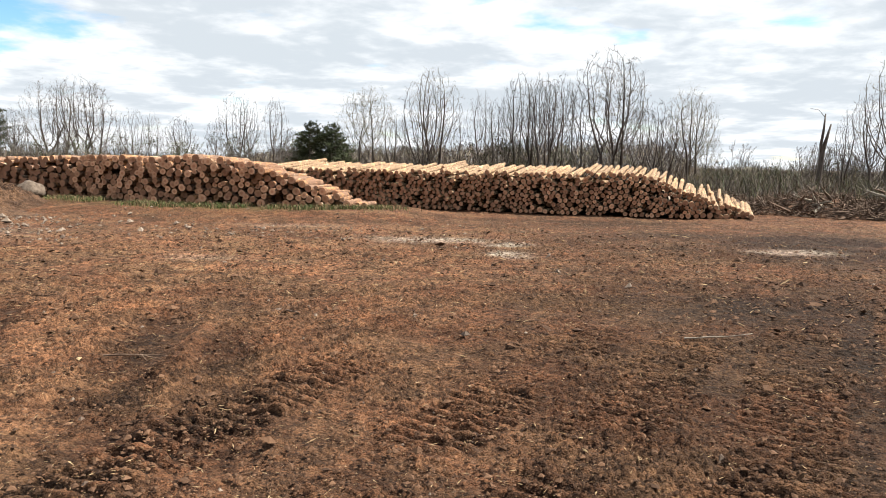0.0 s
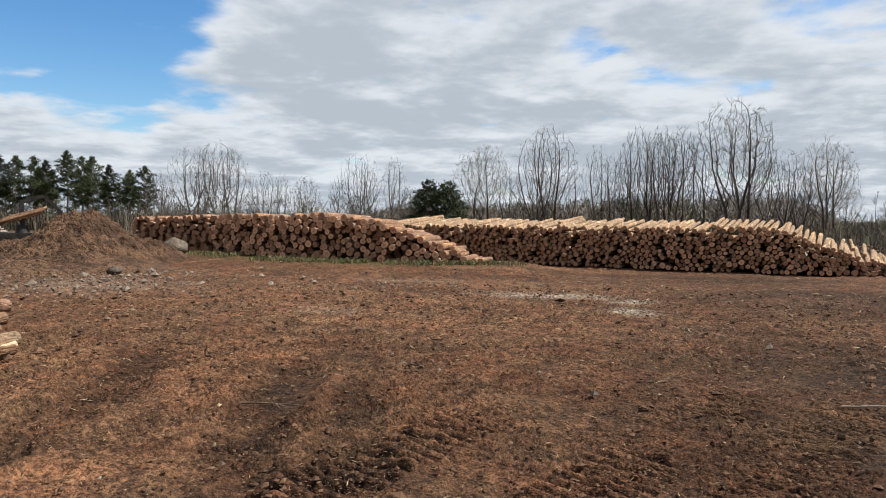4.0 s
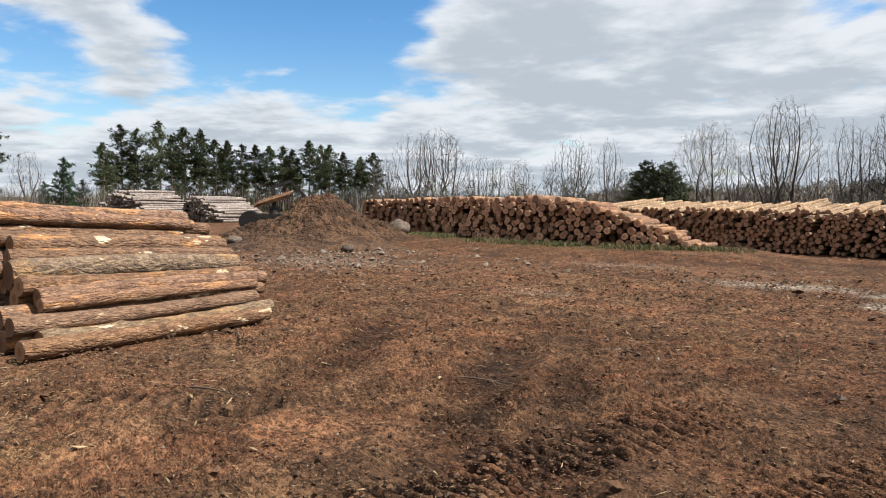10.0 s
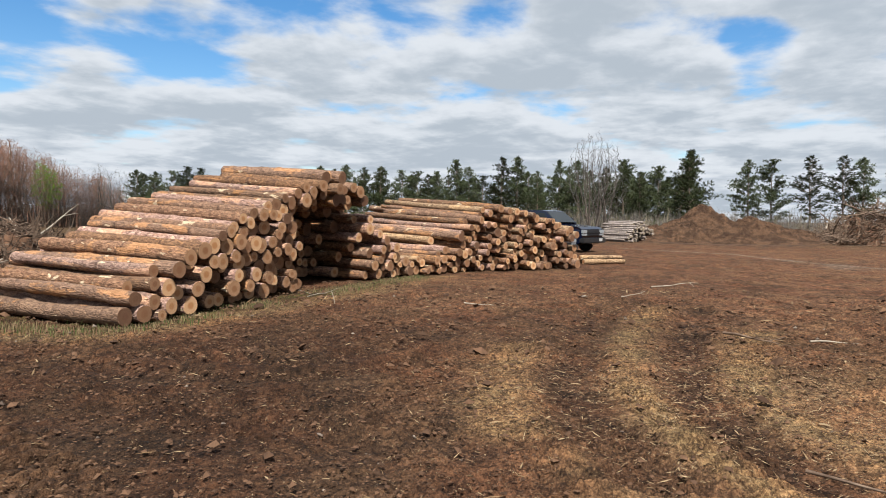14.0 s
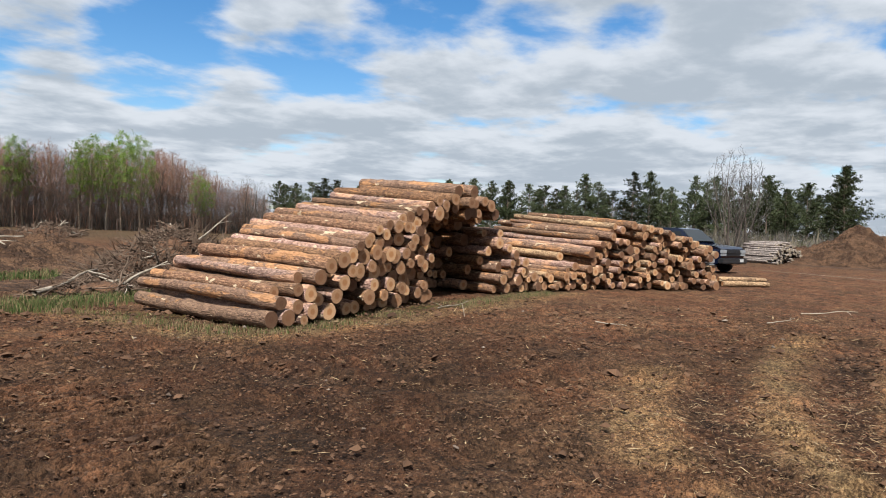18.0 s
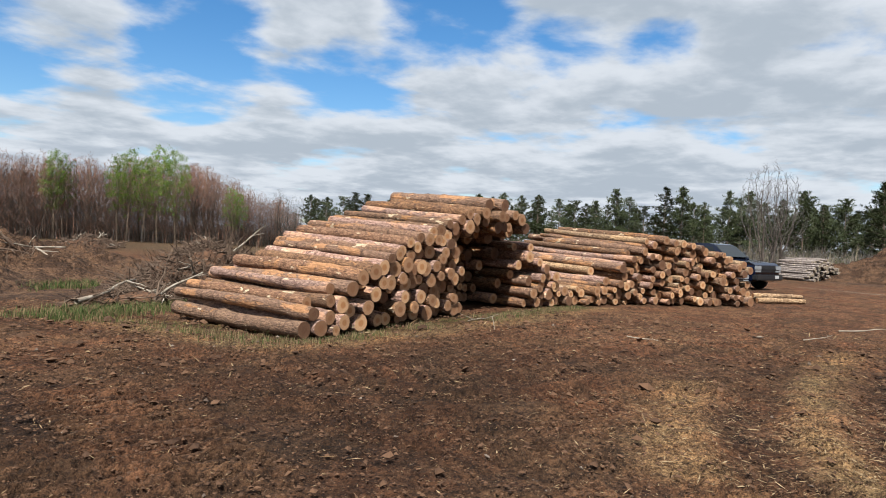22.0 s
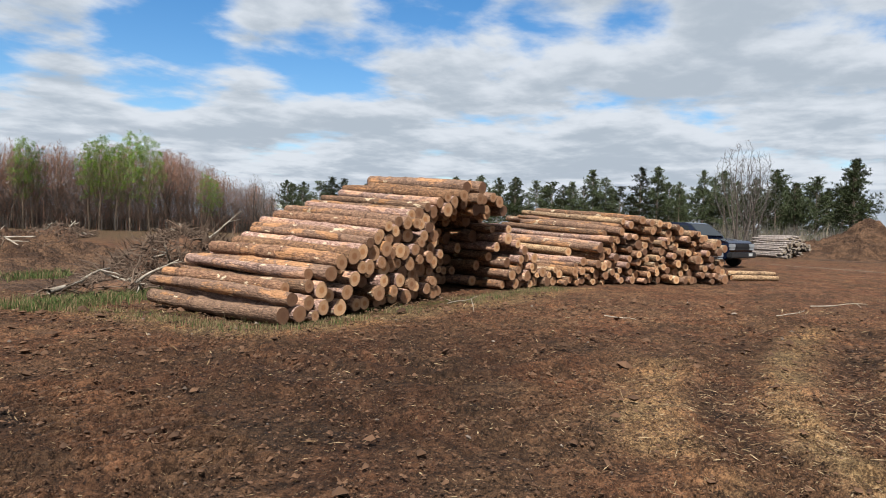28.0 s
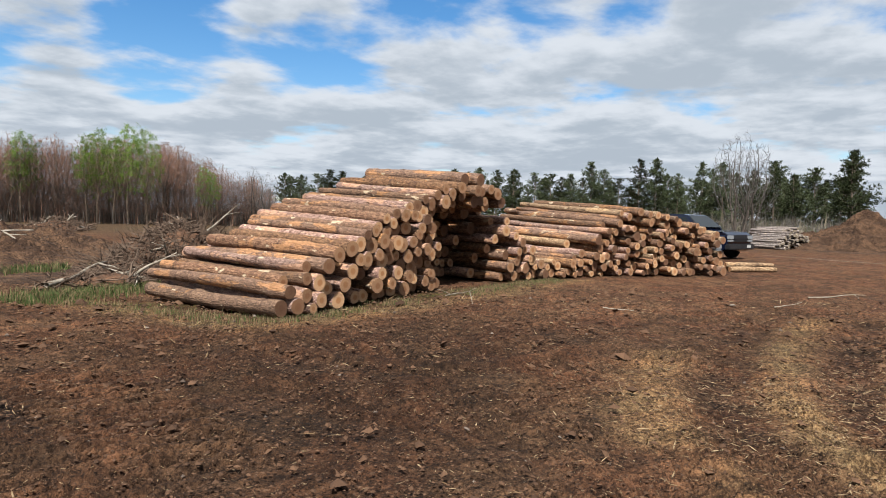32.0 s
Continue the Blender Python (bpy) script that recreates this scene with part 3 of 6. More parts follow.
def along_line(pts, s):
    for (ax, ay), (bx, by) in zip(pts, pts[1:]):
        n = math.hypot(bx - ax, by - ay)
        if s <= n:
            return ax + (bx - ax) * s / n, ay + (by - ay) * s / n
        s -= n
    return pts[-1]


def run_length(pts):
    return sum(math.hypot(b[0] - a[0], b[1] - a[1]) for a, b in zip(pts, pts[1:]))


def log_pose(front, way, r, mesh_r, roll, scale_z=1.0):
    """A pose with the butt at front and the log running along way."""
    z = Vector(way).normalized()
    turn = z.to_track_quat("Z", "Y").to_matrix().to_4x4()
    return Matrix.Translation(front) @ turn @ pose(0, 0, 0, 0, 0, roll) @ Matrix.Diagonal((r / mesh_r, r / mesh_r, scale_z, 1))


def log_stack(label, group, pts, top, radii, axis, meshes, mesh_r, lift=0.0, jitter=0.12, seed=1, limit=300, tilt=None, front=None, holes=0.0, snug=0.97):
    q = random.Random(seed)
    holder = thing("log_stack", label, "log pile", group)
    cx, cy = along_line(pts, run_length(pts) / 2)
    holder.location = (cx, cy, lift)
    back = Matrix.Translation((-cx, -cy, -lift))
    rest = []
    spots = sorted(pack(run_length(pts), top, radii, seed=seed, limit=limit), key=lambda c: math.hypot(*along_line(pts, c[0])))
    for n, (s, z, r) in enumerate(spots):
        x, y = along_line(pts, s)
        ax = axis(s) if callable(axis) else axis
        a = math.atan2(ax[1], ax[0]) + radians(q.gauss(0, 1.3))
        rise = (tilt(s, z) if tilt else 0.0) + q.gauss(0, 0.006)
        way = Vector((math.cos(a), math.sin(a), rise))
        k = q.uniform(-jitter, jitter) + (front(s, z) if front else 0.0)
        if q.random() < holes:
            k += q.uniform(0.4, 1.3)
        p = Vector((x, y, lift + z)) + way * k
        m = log_pose(p, way, r * snug, mesh_r, q.uniform(0, 360), q.uniform(0.94, 1.06))
        if n < 300:
            part("log", q.choice(meshes), holder, back @ m)
        else:
            rest.append((q.choice(meshes), back @ m))
    if rest:
        verts, faces, slots = [], [], []
        for me, m in rest:
            base = len(verts)
            verts += [m @ v.co for v in me.vertices]
            faces += [tuple(base + k for k in f.vertices) for f in me.polygons]
            slots += [f.material_index for f in me.polygons]
        far = part("log_rest", mesh_from("log_rest", verts, faces, list(meshes[0].materials), slots=slots), holder)
        tagged(far, kind="stuff")
    return holder


LOGS_A = [log_mesh(100 + k, 2.5, 0.155, 0.145, BARK_RED, CUT_OLD, 12, 5) for k in range(6)]
LOGS_B = [log_mesh(200 + k, 2.5, 0.135, 0.125, BARK_TAN, CUT_OLD, 12, 5) for k in range(6)]
LOGS_C = [log_mesh(300 + k, 2.95, 0.140, 0.115, b, CUT_DULL, 16, 22) for k, b in enumerate([BARK_BROWN, BARK_RED, BARK_BROWN, BARK_GREY, BARK_BROWN, BARK_RED])]
LOGS_F = [log_mesh(400 + k, 3.55, 0.150, 0.132, b, (CUT_FRESH, CUT_FRESH, CUT_DULL)[k % 3], 16, 24) for k, b in enumerate([BARK_RED, BARK_PALE, BARK_RED, BARK_PALE, BARK_PALE, BARK_BROWN, BARK_PALE])]
LOGS_F2 = [log_mesh(450 + k, 4.6, 0.145, 0.125, b, (CUT_FRESH, CUT_DULL, CUT_DULL)[k % 3], 14, 20) for k, b in enumerate([BARK_RED, BARK_PALE, BARK_RED, BARK_TAN, BARK_BROWN])]


def interp(pairs):
    xs, ys = zip(*pairs)
    return lambda v: float(np.interp(v, xs, ys))


log_stack("long stack of reddish weathered pine logs on a grassy bank", "log stacks", LINE_A, interp([(0, 0.2), (0.6, 0.38), (1.4, 0.70), (2.4, 1.06), (3.4, 1.42), (4.4, 1.62), (9, 1.62), (13, 1.52), (18, 1.40)]),
          (0.09, 0.132), lambda s: (0.08 - 0.13 * float(1 - smooth(np.array(s), 1.0, 5.0)), 0.99), LOGS_A, 0.15, lift=0.20, seed=5, limit=700, jitter=0.20, holes=0.07, snug=0.90, tilt=lambda s, z: -0.02)
top_b = interp([(0, 0.2), (0.75, 0.48), (2.65, 1.05), (3.4, 1.46), (8, 1.52), (11.5, 1.50), (13.5, 1.50), (18.6, 1.45)])
log_stack("long stack of small pale-topped pine logs behind the bank", "log stacks", LINE_B, top_b,
          (0.062, 0.092), (0.30, 0.95), LOGS_B, 0.13, jitter=0.16, holes=0.12, snug=0.90, seed=6, limit=1250, tilt=lambda s, z: 0.10 if z > top_b(s) - 0.28 else 0.0)

# the stack whose logs show their long sides
line_c = [(-6.6, 3.92), (-8.3, 4.3), (-9.65, 4.62), (-11.3, 4.85)]
log_stack("stack of long brown pine logs with flaking bark and pale scars", "log stacks", line_c, interp([(0, 0.3), (0.25, 0.44), (2.1, 1.58), (2.9, 1.62), (3.8, 1.44), (4.7, 1.05), (5.3, 0.5)]),
          (0.095, 0.135), (0.10, 0.99), LOGS_C, 0.13, seed=9, jitter=0.26, holes=0.0, snug=0.94, tilt=lambda s, z: -0.05 * max(0.0, z - 0.15))

# the big stack beside the turn: a hill of logs, hollow under its crest
line_f1 = [(-8.0, -6.9), (-10.4, -6.95), (-13.4, -7.1), (-15.8, -6.65), (-17.7, -6.0)]


def hollow(s, z):
    """How far the butts stand back: under the crest by more than a metre; those above lean out."""
    s, z = np.array(s), np.array(z)
    deep = smooth(s, 5.2, 6.1) * (1 - smooth(s, 7.6, 8.3)) * (1 - smooth(z, 1.55, 2.0))
    return float(1.8 * deep - 0.12 * smooth(z, 1.9, 2.3))


log_stack("tall stack of fresh-cut pine logs rising to a peak", "log stacks", line_f1, interp([(0, 0.3), (0.2, 0.58), (1.0, 0.98), (2.0, 1.24), (2.8, 1.50), (3.2, 1.70), (4.0, 1.80), (5.0, 2.06), (5.6, 2.42), (6.1, 2.55), (6.3, 2.82), (6.6, 2.82), (6.8, 2.50), (7.8, 2.38), (8.0, 2.0), (8.6, 1.25), (9.2, 0.95), (9.8, 0.4)]),
          (0.105, 0.160), lambda s: (-math.cos(radians(81 - 1.1 * s)), -math.sin(radians(81 - 1.1 * s))), LOGS_F, 0.15, seed=14, jitter=0.16, holes=0.10, snug=0.93, front=hollow, tilt=lambda s, z: 0.032 * z)
line_f2 = [(-16.2, -6.9), (-20.2, -4.5), (-22.6, -2.0)]
log_stack("low stack of fresh-cut pine logs beside the truck", "log stacks", line_f2, interp([(0, 0.4), (2.6, 0.55), (3.1, 0.98), (3.7, 1.28), (4.4, 1.75), (5.0, 2.14), (5.3, 2.12), (5.6, 1.98), (6.3, 1.80), (7.3, 1.55), (7.9, 1.40), (8.1, 0.6)]),
          (0.09, 0.14), lambda s: (-math.cos(radians(68 - 1.6 * s)), -math.sin(radians(68 - 1.6 * s))), LOGS_F2, 0.15, seed=15, jitter=0.18, holes=0.12, snug=0.92, tilt=lambda s, z: 0.034 * z)


# ---- heaps of soil ----
def heap(label, x, y, peaks, radius, seed, squash=1.0, turn=0.0):
    """A heap of spoil: peaks are (dx, dy, height, width)."""
    n, m = 110, 230
    R, A = np.meshgrid(np.linspace(0, 1, n) ** 0.8 * radius, np.linspace(0, 2 * math.pi, m, endpoint=False), indexing="ij")
    px, py = R * np.cos(A), R * np.sin(A) * squash
    h = 0 * px
    wob = 1 + 0.35 * (fbm(px * 0.5 + seed, py * 0.5, 3, seed) - 0.5)
    for dx, dy, ht, wd in peaks:
        d = np.hypot(px - dx, py - dy) * wob / wd
        h = np.maximum(h, ht * np.maximum(1 - np.sqrt(d * d + 0.02) + 0.03, 0) ** 1.05)
    h = h * (0.78 + 0.45 * fbm(px * 0.9 + seed, py * 0.9, 4, seed + 4)) + (0.55 * (fbm(px * 2.2, py * 2.2, 5, seed + 7, 0.75) - 0.45) + 0.10 * cells(px * 3.1, py * 3.1, seed)) * smooth(h, 0.02, 0.5)
    h = h - 0.25 * smooth(R, radius * 0.86, radius)
    verts = np.stack([px, py, h + 0.02], -1).reshape(-1, 3)
    faces = [(i * m + j, (i + 1) * m + j, (i + 1) * m + (j + 1) % m, i * m + (j + 1) % m) for i in range(n - 1) for j in range(m)]
    me = mesh_from("dirt_mound", verts.tolist(), faces, [SPOIL], True)
    return thing("dirt_mound", label, "dirt heap", at=pose(x, y, ground_z(x, y), 0, 0, turn), me=me)


heap("heap of red-brown soil with stones beside the log stacks", -17.0, 20.3, [(0, 0, 1.85, 3.0), (1.2, 1.0, 0.9, 2.4), (-1.8, -0.8, 0.75, 2.4), (1.6, -2.2, 0.55, 3.0)], 6.0, 3)
heap("long heap of bare red soil in front of the pines", -57.0, 6.0, [(0, -1.5, 2.7, 5.5), (-0.5, 2.0, 2.0, 5), (1, -5, 1.2, 4), (0, 5, 1.1, 4)], 9.5, 8)
heap("dug soil bank with roots at the edge of the cutting", -10.6, -22.6, [(0, 0, 1.5, 5.0), (-3, -1, 0.9, 5), (3.5, 1.5, 1.7, 5), (5.5, 3, 1.0, 4)], 9.5, 12)


# ---- plants ----
def plain(name, dark, light, scale=4.0, rough=0.9, stretch=(1, 1, 1), island=False, bump=0.4):
    g = Mat(name, rough, 0, 0.2)
    n = g.noise(scale, 5, 0.65, stretch, 0.3)
    c = g.mix(g.ramp(n, 0.3, 0.7), dark, light)
    k = g.random(island)
    c = g.mix(0.45, c, g.mix(k, (0.55, 0.55, 0.55), (1.35, 1.35, 1.35)), "MULTIPLY")
    return g.color(c).bump(n, bump, 0.08).m


def leaf(name, dark, light):
    g = Mat(name, 0.75, 0, 0.2)
    c = g.mix(g.random(True), dark, light)
    c = g.mix(0.35, c, g.mix(g.random(), (0.6, 0.6, 0.6), (1.3, 1.3, 1.3)), "MULTIPLY")
    g.color(c)
    g.b.inputs["Transmission Weight"].default_value = 0.0
    return g.m


TRUNK_GREY = plain("trunk_grey", (0.085, 0.068, 0.056), (0.20, 0.165, 0.14), 9, stretch=(1, 1, 0.3))
TRUNK_TAN = plain("trunk_tan", (0.17, 0.125, 0.09), (0.36, 0.28, 0.21), 9, stretch=(1, 1, 0.3))
TWIG_GREY = plain("twig_grey", (0.13, 0.113, 0.10), (0.27, 0.245, 0.22), 3)
TWIG_DARK = plain("twig_dark", (0.075, 0.055, 0.045), (0.17, 0.13, 0.105), 3)
TWIG_TAN = plain("twig_budding", (0.19, 0.16, 0.115), (0.38, 0.33, 0.23), 3)
TWIG_RED = plain("twig_red", (0.24, 0.130, 0.090), (0.46, 0.265, 0.185), 3)
NEEDLE = leaf("needles", (0.030, 0.044, 0.020), (0.125, 0.150, 0.060))
NEEDLE_BLUE = leaf("needles_blue", (0.028, 0.058, 0.028), (0.075, 0.14, 0.06))
LEAF_NEW = leaf("young_leaves", (0.10, 0.19, 0.018), (0.24, 0.36, 0.05))
LEAF_DULL = leaf("dull_leaves", (0.045, 0.065, 0.018), (0.13, 0.14, 0.045))
GRASS = leaf("grass_blades", (0.035, 0.075, 0.012), (0.16, 0.20, 0.06))
DRYGRASS = leaf("dry_stalks", (0.16, 0.105, 0.05), (0.42, 0.31, 0.17))


def tube(verts, faces, pts, radii, sides=4):
    base = len(verts)
    for n, p in enumerate(pts):
        d = (pts[min(n + 1, len(pts) - 1)] - pts[max(n - 1, 0)])
        d = d.normalized() if d.length > 1e-6 else Vector((0, 0, 1))
        u = d.orthogonal().normalized()
        v = d.cross(u)
        for k in range(sides):
            a = 2 * math.pi * k / sides
            verts.append(p + (u * math.cos(a) + v * math.sin(a)) * radii[n])
    for n in range(len(pts) - 1):
        for k in range(sides):
            k2 = (k + 1) % sides
            faces.append((base + n * sides + k, base + n * sides + k2, base + (n + 1) * sides + k2, base + (n + 1) * sides + k))
    top = base + (len(pts) - 1) * sides
    faces.append(tuple(top + k for k in range(sides)))


def grow(q, start, way, length, radius, bend=0.12, lift=0.06, steps=4):
    pts, radii, p, d = [start.copy()], [radius], start.copy(), way.normalized()
    for k in range(steps):
        d = (d + Vector((q.gauss(0, bend), q.gauss(0, bend), q.gauss(0, bend) + lift))).normalized()
        p = p + d * (length / steps)
        pts.append(p.copy())
        radii.append(radius * (1 - 0.78 * (k + 1) / steps))
    return pts, radii, d


def bare_tree(seed, height, stems, spread, trunk_mat, twig_mat, twigs=1.0, leaves=None, twig_r=0.0062, low=2):
    """Trunk and crown meshes of a tree without leaves, or with a veil of young ones."""
    q = random.Random(seed)
    tv, tf, cv, cf, ends = [], [], [], [], []
    for s in range(stems):
        a = 2 * math.pi * (s + q.random() * 0.6) / stems
        lean = spread * (0.12 if stems == 1 else q.uniform(0.35, 1.0))
        h = height * (0.95 if s == 0 else q.uniform(0.7, 0.95))
        pts, radii, _ = grow(q, Vector((math.cos(a) * 0.12, math.sin(a) * 0.12, -0.1)), Vector((math.cos(a) * lean, math.sin(a) * lean, 1)), h, height * (0.014 if stems == 1 else 0.0105), 0.05, 0.05, 8)
        radii = [max(r, 0.012) for r in radii]
        tube(tv, tf, pts, radii, 6)
        for n in range(low, 9):
            for _ in range(int(q.choice((1, 2, 2, 3)) * (1.0 if stems < 4 else 0.8))):
                b = q.uniform(0, 6.28)
                way = Vector((math.cos(b), math.sin(b), q.uniform(0.25, 1.1)))
                u = n / 8
                ln = height * q.uniform(0.18, 0.38) * (1.15 - 0.65 * abs(u - 0.45)) * (1 - 0.45 * u)
                bp, br, _ = grow(q, pts[n].lerp(pts[n - 1], q.random()), way, ln, max(0.014, radii[n] * 0.38), 0.16, 0.10, 4)
                tube(cv, cf, bp, [max(r, twig_r * 1.1) for r in br], 3)
                for k in range(1, 5):
                    for _ in range(2):
                        c = q.uniform(0, 6.28)
                        w2 = (bp[k] - bp[k - 1]).normalized() + Vector((math.cos(c), math.sin(c), q.uniform(0, 0.9))) * 0.8
                        sp, sr, _ = grow(q, bp[k], w2, ln * q.uniform(0.28, 0.50), twig_r * 1.2, 0.2, 0.08, 2)
                        tube(cv, cf, sp, [max(r, twig_r) for r in sr], 3)
                        for m in range(int(6 * twigs + q.random())):
                            e = q.uniform(0, 6.28)
                            f = sp[0].lerp(sp[-1], q.uniform(0.2, 1))
                            w3 = (sp[-1] - sp[0]).normalized() + Vector((math.cos(e), math.sin(e), q.uniform(0, 0.8))) * 0.7
                            tip = f + w3.normalized() * ln * q.uniform(0.12, 0.30)
                            side = w3.cross(Vector((0, 0, 1))).normalized() * twig_r
                            i = len(cv)
                            cv.extend([f - side, f + side, tip + side * 0.5, tip - side * 0.5])
                            cf.append((i, i + 1, i + 2, i + 3))
                            ends.append(tip)
    trunk = mesh_from("trunk", tv, tf, [trunk_mat], True)
    mats, slots = [twig_mat], [0] * len(cf)
    if leaves:
        mat, count, size = leaves
        mats.append(mat)
        for _ in range(count):
            p = q.choice(ends) + Vector((q.gauss(0, 0.22), q.gauss(0, 0.22), q.gauss(0, 0.22)))
            leaf_quad(q, cv, cf, p, size * q.uniform(0.6, 1.4))
            slots.append(1)
    crown = mesh_from("crown", cv, cf, mats, slots=slots)
    return trunk, crown


def crown_tree(seed, height, stems, wide, trunk_mat, twig_mat, twigs=5, leaves=None, clear=0.28, points=1000, thin=0.0055):
    """A leafless tree whose limbs grow towards points spread through a rounded crown, forking as they go."""
    q = np.random.RandomState(seed)
    step = height * 0.030
    u = q.uniform(-1, 1, (points * 3, 3))
    u = u[np.sum(u * u, 1) < 1]
    mid, half = height * (1 + clear) / 2, height * (1 - clear) / 2
    shape = 0.72 + 0.5 * fbm(np.arctan2(u[:, 1], u[:, 0]) * 1.3 + seed, u[:, 2] * 2.0, 3, seed)
    aim = np.stack([u[:, 0] * height * wide * shape, u[:, 1] * height * wide * shape, mid + u[:, 2] * half * (0.86 + 0.22 * shape)], -1)[:points]
    aim[:, :2] *= (1.0 - 0.45 * smooth(0.5 - u[:points, 2], 0.6, 1.5))[:, None]
    node, parent = [], []
    for k in range(stems):
        a = 2 * math.pi * (k + q.uniform(0, 0.5)) / stems
        way = np.array([math.cos(a), math.sin(a), 0]) * (0.0 if stems == 1 else q.uniform(0.10, 0.24)) + np.array([0, 0, 1.0])
        p = np.array([math.cos(a), math.sin(a), 0]) * (0.0 if stems == 1 else 0.14) + np.array([0, 0, -0.1])
        last = -1
        for _ in range(int(height * (clear + 0.12) / step)):
            node.append(p.copy())
            parent.append(last)
            last = len(node) - 1
            way = way + q.normal(0, 0.035, 3)
            p = p + way / np.linalg.norm(way) * step
    dist, near = np.full(len(aim), 1e9), np.zeros(len(aim), int)
    seen, forks = 0, {}
    for _ in range(70):
        fresh = np.array(node[seen:])
        if len(fresh) == 0 or len(aim) == 0:
            break
        d = np.linalg.norm(aim[:, None] - fresh[None], axis=2)
        k = d.argmin(1)
        best = d[np.arange(len(aim)), k]
        near = np.where(best < dist, k + seen, near)
        dist = np.minimum(dist, best)
        seen = len(node)
        keep = dist > step * 1.25
        aim, dist, near = aim[keep], dist[keep], near[keep]
        within = dist < step * 8 if (dist < step * 8).any() else dist < 1e9
        for n in np.unique(near[within]):
            pull = aim[(near == n) & within] - node[n]
            way = np.sum(pull / np.linalg.norm(pull, axis=1)[:, None], 0)
            way = way / (np.linalg.norm(way) + 1e-6)
            back = node[n] - node[parent[n]] if parent[n] >= 0 else np.array([0, 0, step])
            way = way + 0.30 * back / (np.linalg.norm(back) + 1e-6) + np.array([0, 0, 0.10]) + q.normal(0, 0.11, 3)
            tip = node[n] + way / np.linalg.norm(way) * step
            heart = pull.mean(0) + node[n]
            if forks.get(n, 0) < 3 and np.linalg.norm(tip - heart) < np.linalg.norm(node[n] - heart):
                forks[n] = forks.get(n, 0) + 1
                node.append(tip)
                parent.append(int(n))
    node, parent = np.array(node), np.array(parent)
    load = np.zeros(len(node))
    kids = np.zeros(len(node), int)
    for n in range(len(node) - 1, -1, -1):
        load[n] = max(load[n], thin ** 1.8)
        if parent[n] >= 0:
            load[parent[n]] += load[n]
            kids[parent[n]] += 1
    radius = load ** (1 / 1.8)
    radius = np.clip(radius * (height * 0.0125 / radius.max()), thin, None)
    stout = radius > height * 0.0028
    (tv, tf), (cv, cf) = ([], []), ([], [])
    for vs, fs, pick, sides in ((tv, tf, stout, 6), (cv, cf, ~stout, 3)):
        n = np.flatnonzero(pick & (parent >= 0))
        a, b = node[parent[n]], node[n]
        d = (b - a) / np.linalg.norm(b - a, axis=1)[:, None]
        u = np.cross(d, np.array([0.31, 0.87, 0.11]))
        u = u / np.linalg.norm(u, axis=1)[:, None]
        v = np.cross(d, u)
        turn = 2 * math.pi * np.arange(sides) / sides
        ring = u[:, None] * np.cos(turn)[None, :, None] + v[:, None] * np.sin(turn)[None, :, None]
        low = np.minimum(radius[parent[n]], radius[n] * 1.35)
        both = np.concatenate([a[:, None] + ring * low[:, None, None], b[:, None] + ring * radius[n][:, None, None]], 1)
        vs.extend(Vector(p) for p in both.reshape(-1, 3).tolist())
        base = np.arange(len(n))[:, None] * 2 * sides
        k, k2 = np.arange(sides)[None], (np.arange(sides)[None] + 1) % sides
        fs.extend(map(tuple, np.stack([base + k, base + k2, base + sides + k2, base + sides + k], -1).reshape(-1, 4).tolist()))
    tips = []
    ends = np.flatnonzero((kids == 0) | ((radius < thin * 1.6) & (q.uniform(0, 1, len(node)) < 0.5)))
    for n in ends:
        way = node[n] - node[parent[n]]
        way = way / np.linalg.norm(way)
        for _ in range(twigs):
            w = Vector(way + q.normal(0, 0.5, 3) + np.array([0, 0, 0.25])).normalized()
            f = Vector(node[n]) - Vector(way) * step * q.uniform(0, 0.8)
            tip = f + w * step * q.uniform(0.8, 2.2)
            side = w.orthogonal().normalized() * thin * 0.62
            i = len(cv)
            cv.extend([f - side, f + side, tip])
            cf.append((i, i + 1, i + 2))
            tips.append(tip)
    mats, slots = [twig_mat], [0] * len(cf)
    if leaves:
        r = random.Random(seed)
        mats.append(leaves[0])
        for _ in range(leaves[1]):
            leaf_quad(r, cv, cf, r.choice(tips) + Vector((r.gauss(0, 0.12), r.gauss(0, 0.12), r.gauss(0, 0.12))), leaves[2] * r.uniform(0.6, 1.4))
            slots.append(1)
    return mesh_from("trunk", tv, tf, [trunk_mat], True), mesh_from("crown", cv, cf, mats, slots=slots)


def leaf_quad(q, cv, cf, p, size):
    u = Vector((q.gauss(0, 1), q.gauss(0, 1), q.gauss(0, 1))).normalized()
    v = u.orthogonal().normalized() * size * 0.6
    u = u * size
    i = len(cv)
    cv.extend([p - u, p + v, p + u, p - v])
    cf.append((i, i + 1, i + 2, i + 3))


